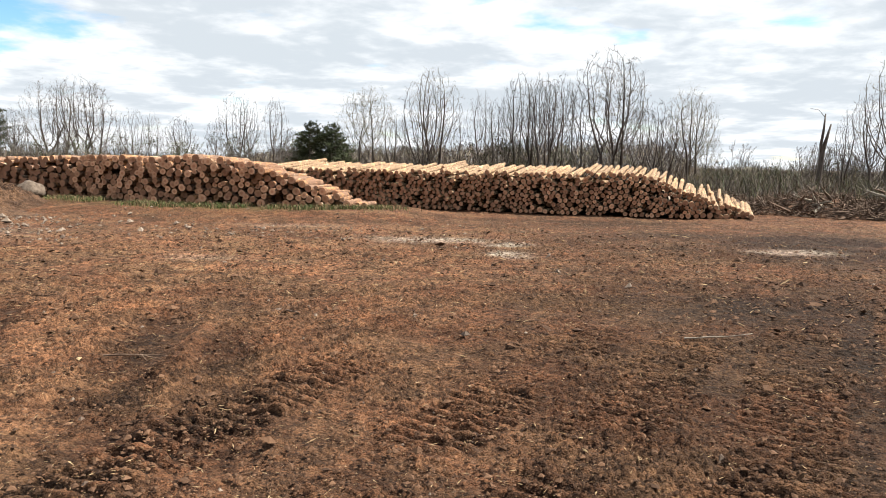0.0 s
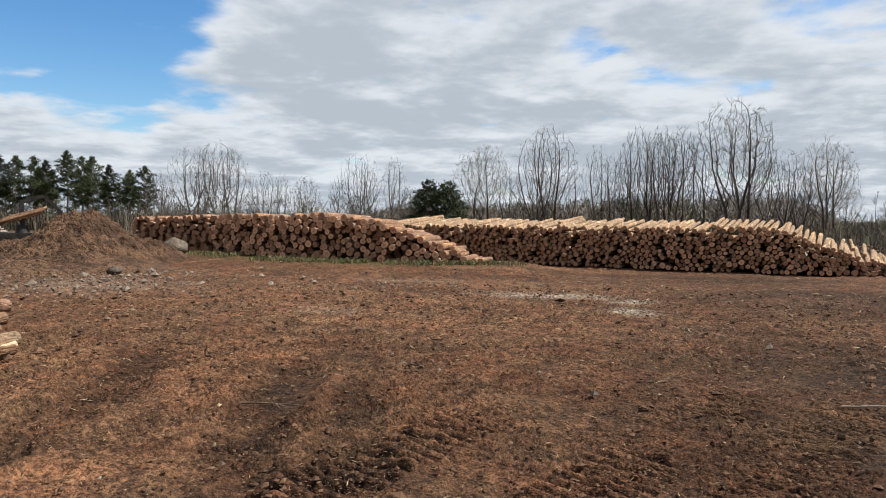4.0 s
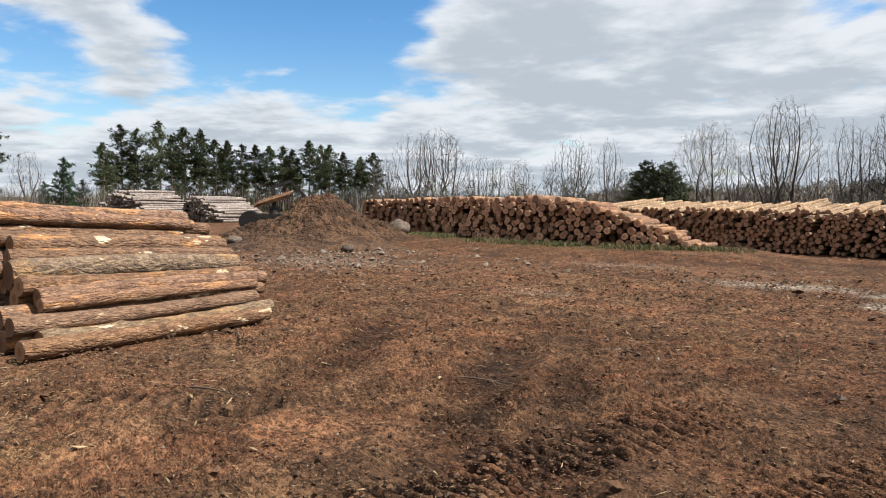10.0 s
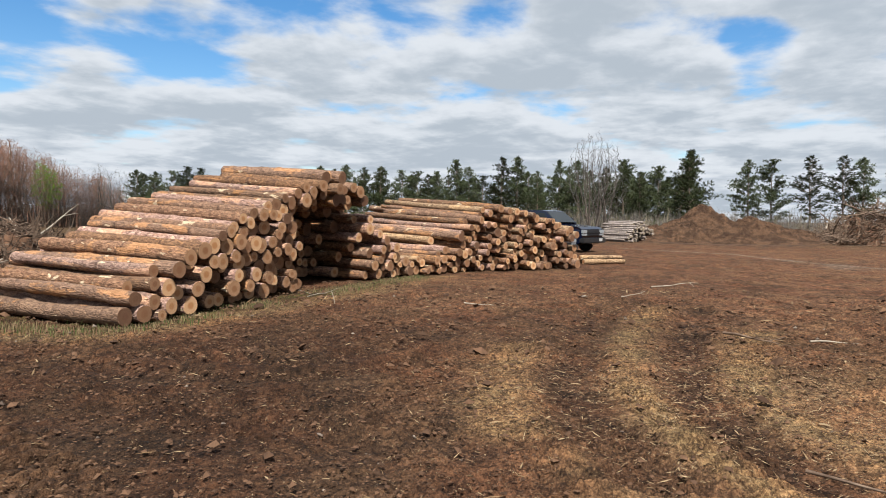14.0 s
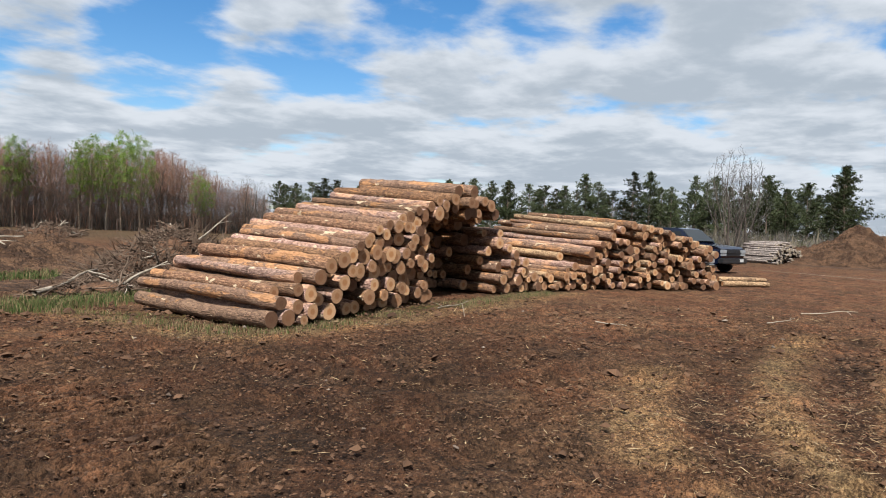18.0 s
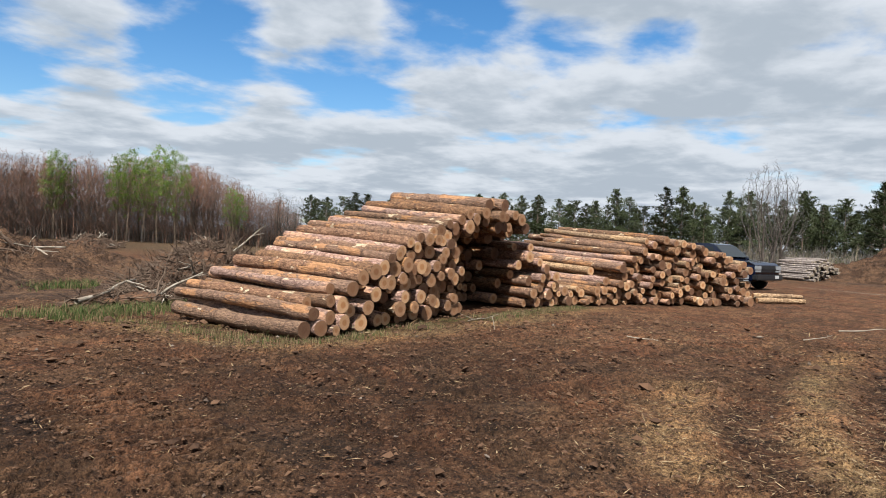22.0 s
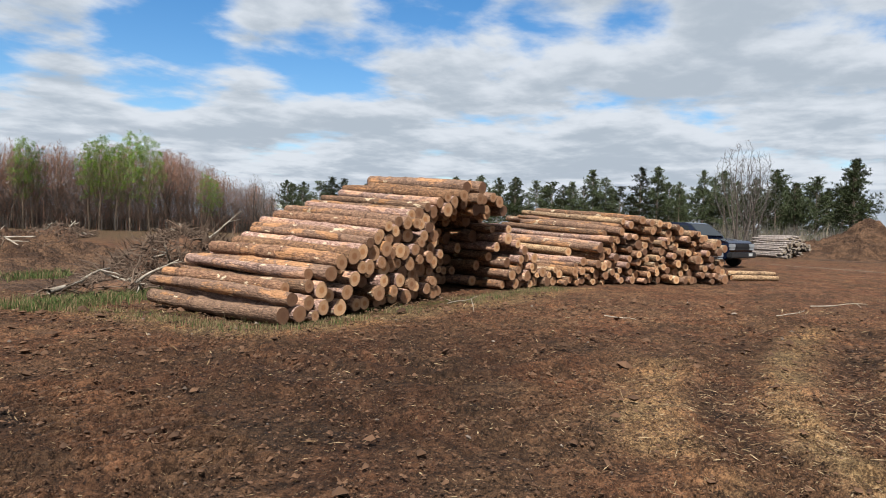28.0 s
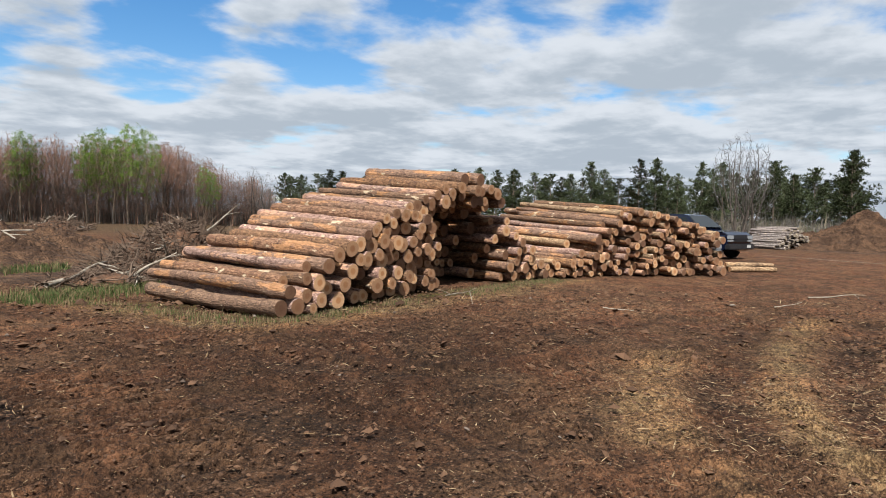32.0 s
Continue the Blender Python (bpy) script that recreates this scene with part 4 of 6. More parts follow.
def pine(seed, height, bare, width, trunk_mat, needle, cone=1.0):
    """A red pine: a straight pale trunk and whorls of boughs with sprays of needles."""
    q = random.Random(seed)
    tv, tf, cv, cf = [], [], [], []
    pts, radii, _ = grow(q, Vector((0, 0, -0.1)), Vector((0, 0, 1)), height, 0.13, 0.012, 0.1, 8)
    tube(tv, tf, pts, [0.12 * (1 - 0.9 * k / 8) + 0.01 for k in range(9)], 7)
    for k in range(14):
        z = height * q.uniform(0.10, bare)
        a = q.uniform(0, 6.28)
        s = Vector((0, 0, z))
        tube(tv, tf, [s, s + Vector((math.cos(a), math.sin(a), -0.1)) * q.uniform(0.4, 1.1)], [0.018, 0.006], 3)
    whorls = int(15 + height * 0.4)
    slots = []
    lop = q.uniform(0, 6.28)
    for w in range(whorls):
        u = w / (whorls - 1)
        z = height * (bare + (0.985 - bare) * u)
        reach = width * (min(1.0, 0.45 + 2.2 * u) * (1 - u) ** 0.62 * cone + 0.05) * q.uniform(0.8, 1.1)
        for b in range(q.choice((4, 5, 5, 6))):
            a = q.uniform(0, 6.28)
            ln = reach * q.uniform(0.45, 1.12) * (1 + 0.16 * math.cos(a - lop))
            rise = q.uniform(0.0, 0.35) + 0.7 * u
            s = Vector((0, 0, z + q.uniform(-0.12, 0.12)))
            e = s + Vector((math.cos(a), math.sin(a), rise)).normalized() * ln
            n0 = len(cf)
            tube(cv, cf, [s, e], [0.020, 0.007], 3)
            slots += [1] * (len(cf) - n0)
            for t in range(max(4, int(ln * 10))):
                k = q.random() ** 0.6
                off = ln * 0.16 * k + 0.05
                f = s.lerp(e, 0.18 + 0.85 * k) + Vector((q.gauss(0, off), q.gauss(0, off), q.gauss(0.02, 0.07)))
                size = q.uniform(0.16, 0.30)
                for _ in range(8):
                    d = Vector((q.gauss(0, 1) + math.cos(a) * 0.5, q.gauss(0, 1) + math.sin(a) * 0.5, q.gauss(0.5, 0.7))).normalized()
                    side = d.orthogonal().normalized() * size * 0.13
                    i = len(cv)
                    cv.extend([f - side, f + side, f + d * size * 1.25])
                    cf.append((i, i + 1, i + 2))
                    slots.append(0)
    return mesh_from("trunk", tv, tf, [trunk_mat], True), mesh_from("crown", cv, cf, [needle, trunk_mat], slots=slots)


def plant(name, label, category, group, meshes, x, y, scale, turn):
    ob = thing(name, label, category, group, at=pose(x, y, ground_z(x, y) - 0.05, 0, 0, turn) @ Matrix.Diagonal((scale, scale, scale, 1)))
    part("trunk", meshes[0], ob)
    part("crown", meshes[1], ob)
    return ob


def polar(az, d):
    return -math.sin(radians(az)) * d, math.cos(radians(az)) * d


PINES = [pine(20 + k, 9.0, b, w, TRUNK_TAN, NEEDLE, cone=c) for k, (b, w, c) in enumerate([(0.22, 2.9, 1.0), (0.18, 3.1, 1.0), (0.36, 2.6, 0.9), (0.16, 3.3, 1.05), (0.44, 2.3, 0.9), (0.38, 2.6, 1.0)])]
CEDAR = pine(42, 6.0, 0.04, 2.3, TRUNK_GREY, NEEDLE, cone=1.2)
SPRUCE = pine(41, 6.0, 0.06, 1.9, TRUNK_GREY, NEEDLE_BLUE, cone=1.1)
wood = random.Random(77)


def pine_row(rows, scale, label, kinds, group="pines"):
    for az, d, h in rows:
        k = scale
        x, y = polar(az, d * k)
        plant("pine_tree", label, "tree", group, PINES[wood.choice(kinds)], x, y, (1.6 + (h - 1.6) * k) / 9.0, wood.uniform(0, 360))


pine_row([(91.6, 82, 8.2), (90.1, 84, 7.1), (88.8, 82, 7.5), (86.5, 78, 9.0), (82.3, 82, 8.2), (80.7, 82, 8.2), (78.1, 82, 8.5), (76.0, 82, 8.4), (74.8, 84, 8.4), (72.6, 82, 8.3)], 1.1, "green pine at the edge of the yard with full boughs", (0, 1, 3))
pine_row([(70.0, 82, 8.2), (68.9, 84, 8.0), (68.2, 82, 8.6), (67.5, 85, 8.2), (66.6, 82, 8.8), (66.0, 86, 8.2), (65.4, 82, 8.6), (64.0, 80, 9.7)], 1.1, "green pine with a bare pale lower trunk", (0, 2, 5))
pine_row([(56.5, 78, 7.1), (55.3, 80, 9.2), (54.2, 80, 8.9), (52.6, 80, 9.7), (51.7, 84, 8.6), (50.8, 80, 9.2), (49.6, 80, 9.0), (48.5, 80, 8.0), (47.6, 80, 7.9), (46.5, 80, 7.6), (45.4, 80, 7.6), (44.4, 80, 7.5), (43.3, 80, 7.5), (42.5, 80, 7.2), (41.2, 80, 8.2), (40.2, 80, 7.7), (39.5, 80, 7.8), (38.4, 80, 7.0), (37.0, 80, 6.5), (35.9, 80, 7.0)], 1.1, "tall pine of a planted row with a long bare trunk", (2, 4, 5))
pine_row([(az + wood.uniform(-0.4, 0.4), 88 + wood.uniform(0, 6), wood.uniform(5.6, 7.4)) for az in np.arange(37, 57, 1.6)], 1.1, "pine deep in the planted row with a thin crown", (2, 4, 5))
pine_row([(130.5, 72, 5.8), (129.3, 70, 5.0), (116.5, 70, 6.6), (115.4, 72, 6.4), (114.4, 70, 6.8), (113.0, 70, 6.5), (111.6, 70, 6.7), (109.9, 70, 6.3), (108.5, 70, 6.2), (106.9, 70, 6.2), (105.3, 70, 7.4), (104.2, 70, 6.8), (103.0, 72, 6.0)], 1.2, "dark green pine behind the fresh log stack", (0, 1, 3))
pine_row([(101.5, 70, 7.8), (100.2, 70, 7.8), (99.3, 74, 6.6), (98.5, 70, 6.3), (96.8, 70, 7.4), (96.0, 74, 7.0), (95.2, 70, 7.5), (94.3, 75, 6.8), (93.0, 74, 7.0), (91.6, 72, 7.6), (90.3, 70, 6.3), (88.9, 70, 6.8), (86.5, 68, 7.9)], 1.2, "dark green pine behind the parked truck", (0, 1, 2, 3))
pine_row([(az + wood.uniform(-0.6, 0.6), 84 + wood.uniform(0, 6), wood.uniform(5.6, 7.2)) for az in np.arange(86, 131, 0.9)], 1.1, "pine of the back row, crown against the sky", (0, 1, 3))
pine_row([(az + wood.uniform(-0.4, 0.4), 98 + wood.uniform(0, 8), wood.uniform(4.6, 6.6)) for az in np.r_[np.arange(35.5, 57, 1.1), np.arange(63.5, 71, 1.1)]], 1.1, "pine in the dark of the plantation, boughs near the ground", (0, 1, 3))
for az, d, h in ((59.1, 66, 4.8), (57.9, 72, 3.2), (60.4, 74, 3.0)):
    x, y = polar(az, d)
    plant("spruce_tree", "young spruce with boughs down to the ground", "tree", "spruces", SPRUCE, x, y, h / 6.0, wood.uniform(0, 360))
for az, d, h in ((14.3, 51, 4.0), (13.6, 50, 4.8), (12.9, 52, 4.3), (12.2, 51, 4.5), (11.6, 50, 4.7), (11.0, 52, 3.6)):
    x, y = polar(az, d)
    plant("spruce_tree", "dark evergreen among bare trees behind the log stacks", "tree", "evergreens behind the stacks", CEDAR, x, y, h / 6.0 * 0.92, wood.uniform(0, 360))

BARE = {
    "wide": crown_tree(60, 8.4, 3, 0.31, TRUNK_GREY, TWIG_GREY, 7, clear=0.18, points=1400),
    "wide2": crown_tree(61, 8.4, 2, 0.28, TRUNK_GREY, TWIG_DARK, 7, clear=0.22, points=1500),
    "bud": crown_tree(62, 8.4, 2, 0.25, TRUNK_GREY, TWIG_TAN, 7, (DRYGRASS, 1800, 0.022), clear=0.22, points=1400),
    "bud2": crown_tree(63, 8.4, 1, 0.26, TRUNK_GREY, TWIG_TAN, 7, (LEAF_DULL, 1800, 0.028), clear=0.28, points=1400),
    "slim": crown_tree(64, 8.4, 2, 0.18, TRUNK_GREY, TWIG_GREY, 7, clear=0.20, points=1500),
    "slim2": crown_tree(65, 8.4, 1, 0.20, TRUNK_GREY, TWIG_GREY, 7, clear=0.32, points=1300),
    "pale": crown_tree(66, 8.4, 3, 0.30, TRUNK_GREY, TWIG_GREY, 7, clear=0.14, points=1500),
    "bush": bare_tree(67, 4.0, 4, 0.7, TRUNK_GREY, TWIG_GREY, 0.5, (LEAF_DULL, 700, 0.05), low=3),
    "thicket": bare_tree(68, 4.0, 5, 0.6, TRUNK_GREY, TWIG_GREY, 0.6, low=3),
}


def bare_row(rows, label, group, size=8.0, name="bare_tree"):
    for az, d, h, kind in rows:
        x, y = polar(az, d)
        plant(name, label, "tree" if name != "shrub" else "shrub", group, BARE[kind], x, y, h / size * 1.05, wood.uniform(0, 360))


bare_row([(34.7, 75, 5.5, "slim2"), (32.6, 75, 8.0, "wide"), (31.6, 76, 8.2, "slim"), (30.6, 75, 8.6, "wide"), (29.6, 75, 8.0, "wide2"), (27.0, 75, 5.9, "wide"), (25.6, 75, 5.7, "slim"), (23.6, 75, 5.6, "wide2"), (24.4, 78, 4.6, "wide")], "bare grey tree standing behind the log stacks", "bare trees")
bare_row([(21.0, 75, 5.6, "slim2"), (19.3, 70, 7.4, "wide"), (18.7, 72, 6.6, "slim"), (16.4, 68, 7.0, "slim"), (15.1, 66, 4.4, "wide2")], "slender bare tree standing alone behind the stacks", "bare trees")
bare_row([(9.6, 55, 6.4, "bud2"), (8.6, 55, 6.8, "bud2"), (7.0, 55, 5.2, "bud"), (4.4, 55, 7.6, "pale"), (3.4, 55, 8.2, "bud"), (1.4, 56, 5.2, "slim"), (-0.4, 55, 6.8, "slim"), (-1.4, 56, 6.4, "slim2"), (-2.4, 55, 6.2, "slim")], "bare tree with swelling pale buds", "bare trees")
bare_row([(-3.6, 55, 8.0, "slim"), (-4.6, 56, 7.6, "wide"), (-5.4, 55, 8.0, "slim"), (-6.0, 56, 7.7, "wide2"), (-6.9, 55, 7.9, "slim"), (-8.3, 55, 7.2, "slim"), (-10.7, 52, 9.2, "wide"), (-11.4, 53, 8.6, "bud"), (-13.2, 52, 5.4, "wide2"), (-14.3, 50, 5.7, "wide")], "tall bare tree with spreading limbs", "bare trees")
bare_row([(-15.4, 50, 4.8, "wide2"), (-16.8, 50, 6.4, "bud"), (-17.4, 51, 6.0, "bud2"), (-18.3, 48, 3.6, "bud2"), (-25.1, 50, 2.9, "wide"), (-27.7, 48, 4.8, "slim"), (-27.0, 52, 3.2, "wide2"), (-29.4, 46, 5.6, "pale"), (-30.4, 46, 7.4, "bud"), (-32, 50, 6, "wide")], "bare tree with fine budding twigs at the thicket", "bare trees")
bare_row([(61.4, 75, 5.3, "wide2"), (94.0, 66, 8.6, "pale"), (93.2, 67, 7.6, "pale"), (35.0, 82, 6.0, "pale"), (131.8, 80, 5.6, "wide"), (133.0, 84, 6.3, "slim")], "lone bare pale tree among the pines", "bare trees")
shrubs = [(wood.uniform(-34, 36), wood.uniform(52, 72), wood.uniform(1.8, 4.2), wood.choice(("bush", "thicket", "thicket"))) for _ in range(130)]
bare_row(shrubs, "leafless shrub of the undergrowth behind the stacks", "shrubs behind the stacks", 4.0, "shrub")
bare_row([(az, wood.uniform(40, 46), wood.uniform(1.5, 2.3), "bush") for az in (-18.6, -19.4, -20.3, -21.5, -22.6, -24, -28.3, -29)], "budding green shrub at the edge of the thicket", "shrubs behind the stacks", 4.0, "shrub")

# the wood beyond the cutting
FOREST = [crown_tree(80 + k, 10.0, 1, w, TRUNK_TAN if k != 1 else TRUNK_GREY, TWIG_RED, 7, clear=0.34, points=1000, thin=0.011) for k, w in enumerate((0.15, 0.18, 0.13))]
GREEN = [crown_tree(90 + k, 10.0, 1, 0.15, TRUNK_TAN, TWIG_TAN, 3, (LEAF_NEW, 6500, 0.052), clear=0.26, points=700, thin=0.010) for k in range(2)]
for k in range(110):
    az = wood.uniform(131.5, 162)
    d = wood.uniform(88, 112)
    h = float(np.interp(az, (131, 134, 138, 142, 152), (4.8, 7.0, 9.4, 10.6, 9.6))) * d / 92 * wood.uniform(0.9, 1.03)
    x, y = polar(az, d)
    plant("forest_tree", "bare reddish tree of the wood beyond the cutting", "tree", "trees of the wood", FOREST[k % 3], x, y, h / 10.0, wood.uniform(0, 360))
for az, h in ((149.2, 9.9), (148.6, 9.2), (145.0, 10.0), (143.2, 9.8), (144.3, 10.5), (142.2, 11.2), (140.9, 10.9), (136.7, 7.0), (136.1, 6.2)):
    x, y = polar(az, 86)
    plant("leafing_tree", "tree in bright young leaf at the wood's edge", "tree", "leafing trees", GREEN[wood.randrange(2)], x, y, h / 10.0 * 0.96, wood.uniform(0, 360))


def twig_haze(label, count, a0, a1, d0, d1, low, tops, mats, seed):
    """Fine bare twigs of a far wood's crowns, as one mesh."""
    q = random.Random(seed)
    v, f, slots = [], [], []
    for _ in range(count):
        az, d = q.uniform(a0, a1), q.uniform(d0, d1)
        x, y = polar(az, d)
        top = tops(az) * d / 92
        z = top * q.uniform(low, 0.93) * (0.80 + 0.25 * noise.noise(Vector((az * 1.1, d * 0.2, 0))))
        h = q.uniform(0.25, 0.8)
        lx, ly, w = q.gauss(0, 0.6) * h, q.gauss(0, 0.6) * h, q.uniform(0.012, 0.034)
        i = len(v)
        v += [(x - w, y - w, z), (x + w, y + w, z), (x + lx + w * 0.4, y + ly, z + h), (x + lx - w * 0.4, y + ly, z + h)]
        f.append((i, i + 1, i + 2, i + 3))
        slots.append(q.randrange(len(mats)))
    return tagged(new("far_woods", mesh_from("far_woods", v, f, mats, slots=slots)), label, "woods", kind="stuff")


twig_haze("reddish haze of bare twigs over the far wood", 100000, 131.5, 162, 82, 118, 0.14, interp([(131, 4.6), (134, 6.8), (138, 9.2), (142, 10.4), (152, 9.6)]), [TWIG_RED, TWIG_RED, TWIG_GREY], 5)

twig_haze("dark brown undergrowth between the trunks of the far wood", 60000, 130.5, 162, 84, 120, 0.0, interp([(130, 3.0), (138, 5.6), (162, 5.6)]), [TWIG_DARK, TWIG_GREY, TWIG_DARK], 7)
twig_haze("grey-brown haze of undergrowth behind the long stacks", 46000, -36, 36, 56, 76, 0.05, interp([(-36, 2.0), (-18, 2.2), (-15, 6.4), (-8, 6.0), (8, 4.6), (16, 4.4), (20, 2.6), (36, 3.0)]), [TWIG_GREY, TWIG_DARK, TWIG_DARK, TWIG_TAN], 6)

# ---- scrub, stalks, grass ----
def blades(name, label, category, count, place, height, width, mats, seed, lean=0.3, fork=False, patchy=True):
    """Many thin upright blades or stalks as one mesh."""
    q = random.Random(seed)
    v, f, slots = [], [], []
    spots = [place(q) for _ in range(count)]
    px, py = np.array([p[0] for p in spots]), np.array([p[1] for p in spots])
    lie = np.where(np.hypot(px, py) < 45, base_height(px, py), 0.0)
    keep = vnoise(px * 1.1, py * 1.1, 71) > (0.35 if patchy else -1)
    for (x, y, k), z, ok in zip(spots, lie.tolist(), keep.tolist()):
        if not ok:
            continue
        h = height * k * q.uniform(0.5, 1.3)
        a = q.uniform(0, 6.28)
        w = width * q.uniform(0.6, 1.3)
        dx, dy = math.cos(a) * w, math.sin(a) * w
        lx, ly = q.gauss(0, lean) * h, q.gauss(0, lean) * h
        i = len(v)
        v += [(x - dx, y - dy, z - 0.03), (x + dx, y + dy, z - 0.03), (x + lx * 0.4 + dx * 0.8, y + ly * 0.4 + dy * 0.8, z + h * 0.6), (x + lx * 0.4 - dx * 0.8, y + ly * 0.4 - dy * 0.8, z + h * 0.6), (x + lx, y + ly, z + h)]
        s = q.randrange(len(mats))
        f += [(i, i + 1, i + 2, i + 3), (i + 3, i + 2, i + 4)]
        slots += [s, s]
        if fork:
            v += [(x + lx * 0.4 + q.gauss(0, 0.2) * h, y + ly * 0.4 + q.gauss(0, 0.2) * h, z + h * q.uniform(0.7, 1.0))]
            f.append((i + 2, i + 3, i + 5))
            slots.append(s)
    me = mesh_from(name, v, f, mats, slots=slots)
    return tagged(new(name, me), label, category, kind="stuff")


def belt(a0, a1, d0, d1):
    return lambda q: (*polar(q.uniform(a0, a1), q.uniform(d0, d1)), q.uniform(0.6, 1.2))


blades("scrub", "leafless brown scrub behind the log stacks", "scrub", 9000, belt(-36, 38, 46, 75), 1.9, 0.022, [TWIG_GREY, TWIG_DARK, TWIG_DARK, DRYGRASS], 3, 0.18, True)
blades("scrub", "grey brush along the foot of the pines", "scrub", 9000, belt(55, 100, 66, 92), 2.3, 0.028, [TWIG_GREY, TWIG_GREY, TWIG_TAN], 4, 0.15, True)
blades("scrub", "dark brush between the planted pines", "scrub", 4500, belt(34, 57, 82, 106), 2.6, 0.04, [TWIG_DARK, NEEDLE, TWIG_DARK], 5, 0.15, True)
blades("scrub", "brown brush of the wood's floor", "scrub", 12000, belt(129, 163, 84, 125), 2.4, 0.03, [TWIG_GREY, TWIG_RED, TWIG_DARK], 6, 0.12, True)
blades("scrub", "dense brown thicket beyond the brush heap", "scrub", 11000, belt(-36, -17.0, 32, 60), 1.2, 0.014, [TWIG_DARK, TWIG_GREY, TWIG_TAN, LEAF_DULL], 7, 0.35, True)
blades("scrub", "green-tinged shrubs at the foot of the pines", "scrub", 9000, belt(84, 122, 72, 92), 1.9, 0.03, [TWIG_GREY, LEAF_DULL, TWIG_GREY, TWIG_TAN], 8, 0.3, True)


def by_line(pts, wide):
    n = run_length(pts)

    def place(q):
        x, y = along_line(pts, q.uniform(0, n))
        x, y = x + q.gauss(0, wide), y + q.gauss(0, wide)
        return x, y, q.uniform(0.5, 1.2)
    return place


blades("grass", "green grass on the bank before the log stack", "grass", 7000, by_line([(-2.2, 21.2), (-5, 20.3), (-8, 20.3), (-10, 20.9), (-14.5, 23.3)], 0.30), 0.12, 0.008, [GRASS, GRASS, DRYGRASS, DRYGRASS], 9, 0.6)
blades("grass", "green and yellow grass along the foot of the stack", "grass", 9000, by_line([(-7.5, -10.8), (-7.6, -7.0), (-9, -6.7), (-14, -6.2), (-17.5, -5.7)], 0.22), 0.065, 0.0035, [GRASS, DRYGRASS, DRYGRASS], 10)
blades("grass", "grass tuft round the cut branches", "grass", 9000, by_line([(-7.0, -11.8), (-9.2, -12.2), (-9.8, -11.4)], 0.4), 0.13, 0.0045, [GRASS, GRASS, DRYGRASS], 11)
blades("grass", "strip of new grass beside the dug bank", "grass", 5000, by_line([(-7, -17.6), (-9.5, -17.0), (-12, -16.6)], 0.4), 0.17, 0.010, [GRASS, GRASS, DRYGRASS], 12)
blades("grass", "small tuft of weeds on the bare soil", "grass", 160, by_line([(-6.2, -5.3), (-6.4, -5.2)], 0.09), 0.09, 0.005, [GRASS], 13)


# ---- heaps of brush ----
BRANCH = plain("dead_branch", (0.10, 0.062, 0.042), (0.27, 0.19, 0.135), 5, stretch=(1, 1, 0.3))
ROOTY = plain("root_soil", (0.07, 0.040, 0.025), (0.24, 0.125, 0.07), 6, bump=1.0)
POLE = plain("peeled_pole", (0.34, 0.28, 0.21), (0.60, 0.53, 0.43), 5, stretch=(1, 1, 0.3))


def core_mesh(name, lx, ly, h, seed, mat, n=34, m=80):
    R, A = np.meshgrid(np.linspace(0, 1, n), np.linspace(0, 2 * math.pi, m, endpoint=False), indexing="ij")
    px, py = R * np.cos(A) * lx, R * np.sin(A) * ly
    top = h * (1 - R**1.7) * (0.55 + 0.9 * fbm(px * 0.8 + seed, py * 0.8, 3, seed)) + 0.8 * h * (fbm(px * 3, py * 3, 4, seed + 2, 0.7) - 0.5) - 0.15 * R
    faces = [(i * m + j, (i + 1) * m + j, (i + 1) * m + (j + 1) % m, i * m + (j + 1) % m) for i in range(n - 1) for j in range(m)]
    return mesh_from(name, np.stack([px, py, top], -1).reshape(-1, 3).tolist(), faces, [mat], True)


def stick_mesh(q, length, r, mat, forks=2):
    v, f = [], []
    pts, radii, _ = grow(q, Vector((0, 0, 0)), Vector((1, q.gauss(0, 0.1), q.gauss(0, 0.08))), length, r, 0.10, 0.0, 5)
    tube(v, f, pts, [max(k, r * 0.35) for k in radii], 5)
    for _ in range(forks):
        k = q.randrange(1, 5)
        bp, br, _ = grow(q, pts[k], Vector((1, q.gauss(0, 0.9), q.gauss(0, 0.6))), length * q.uniform(0.2, 0.5), r * 0.5, 0.15, 0.0, 3)
        tube(v, f, bp, [max(k, r * 0.2) for k in br], 4)
    return mesh_from("branch", v, f, [mat], True)


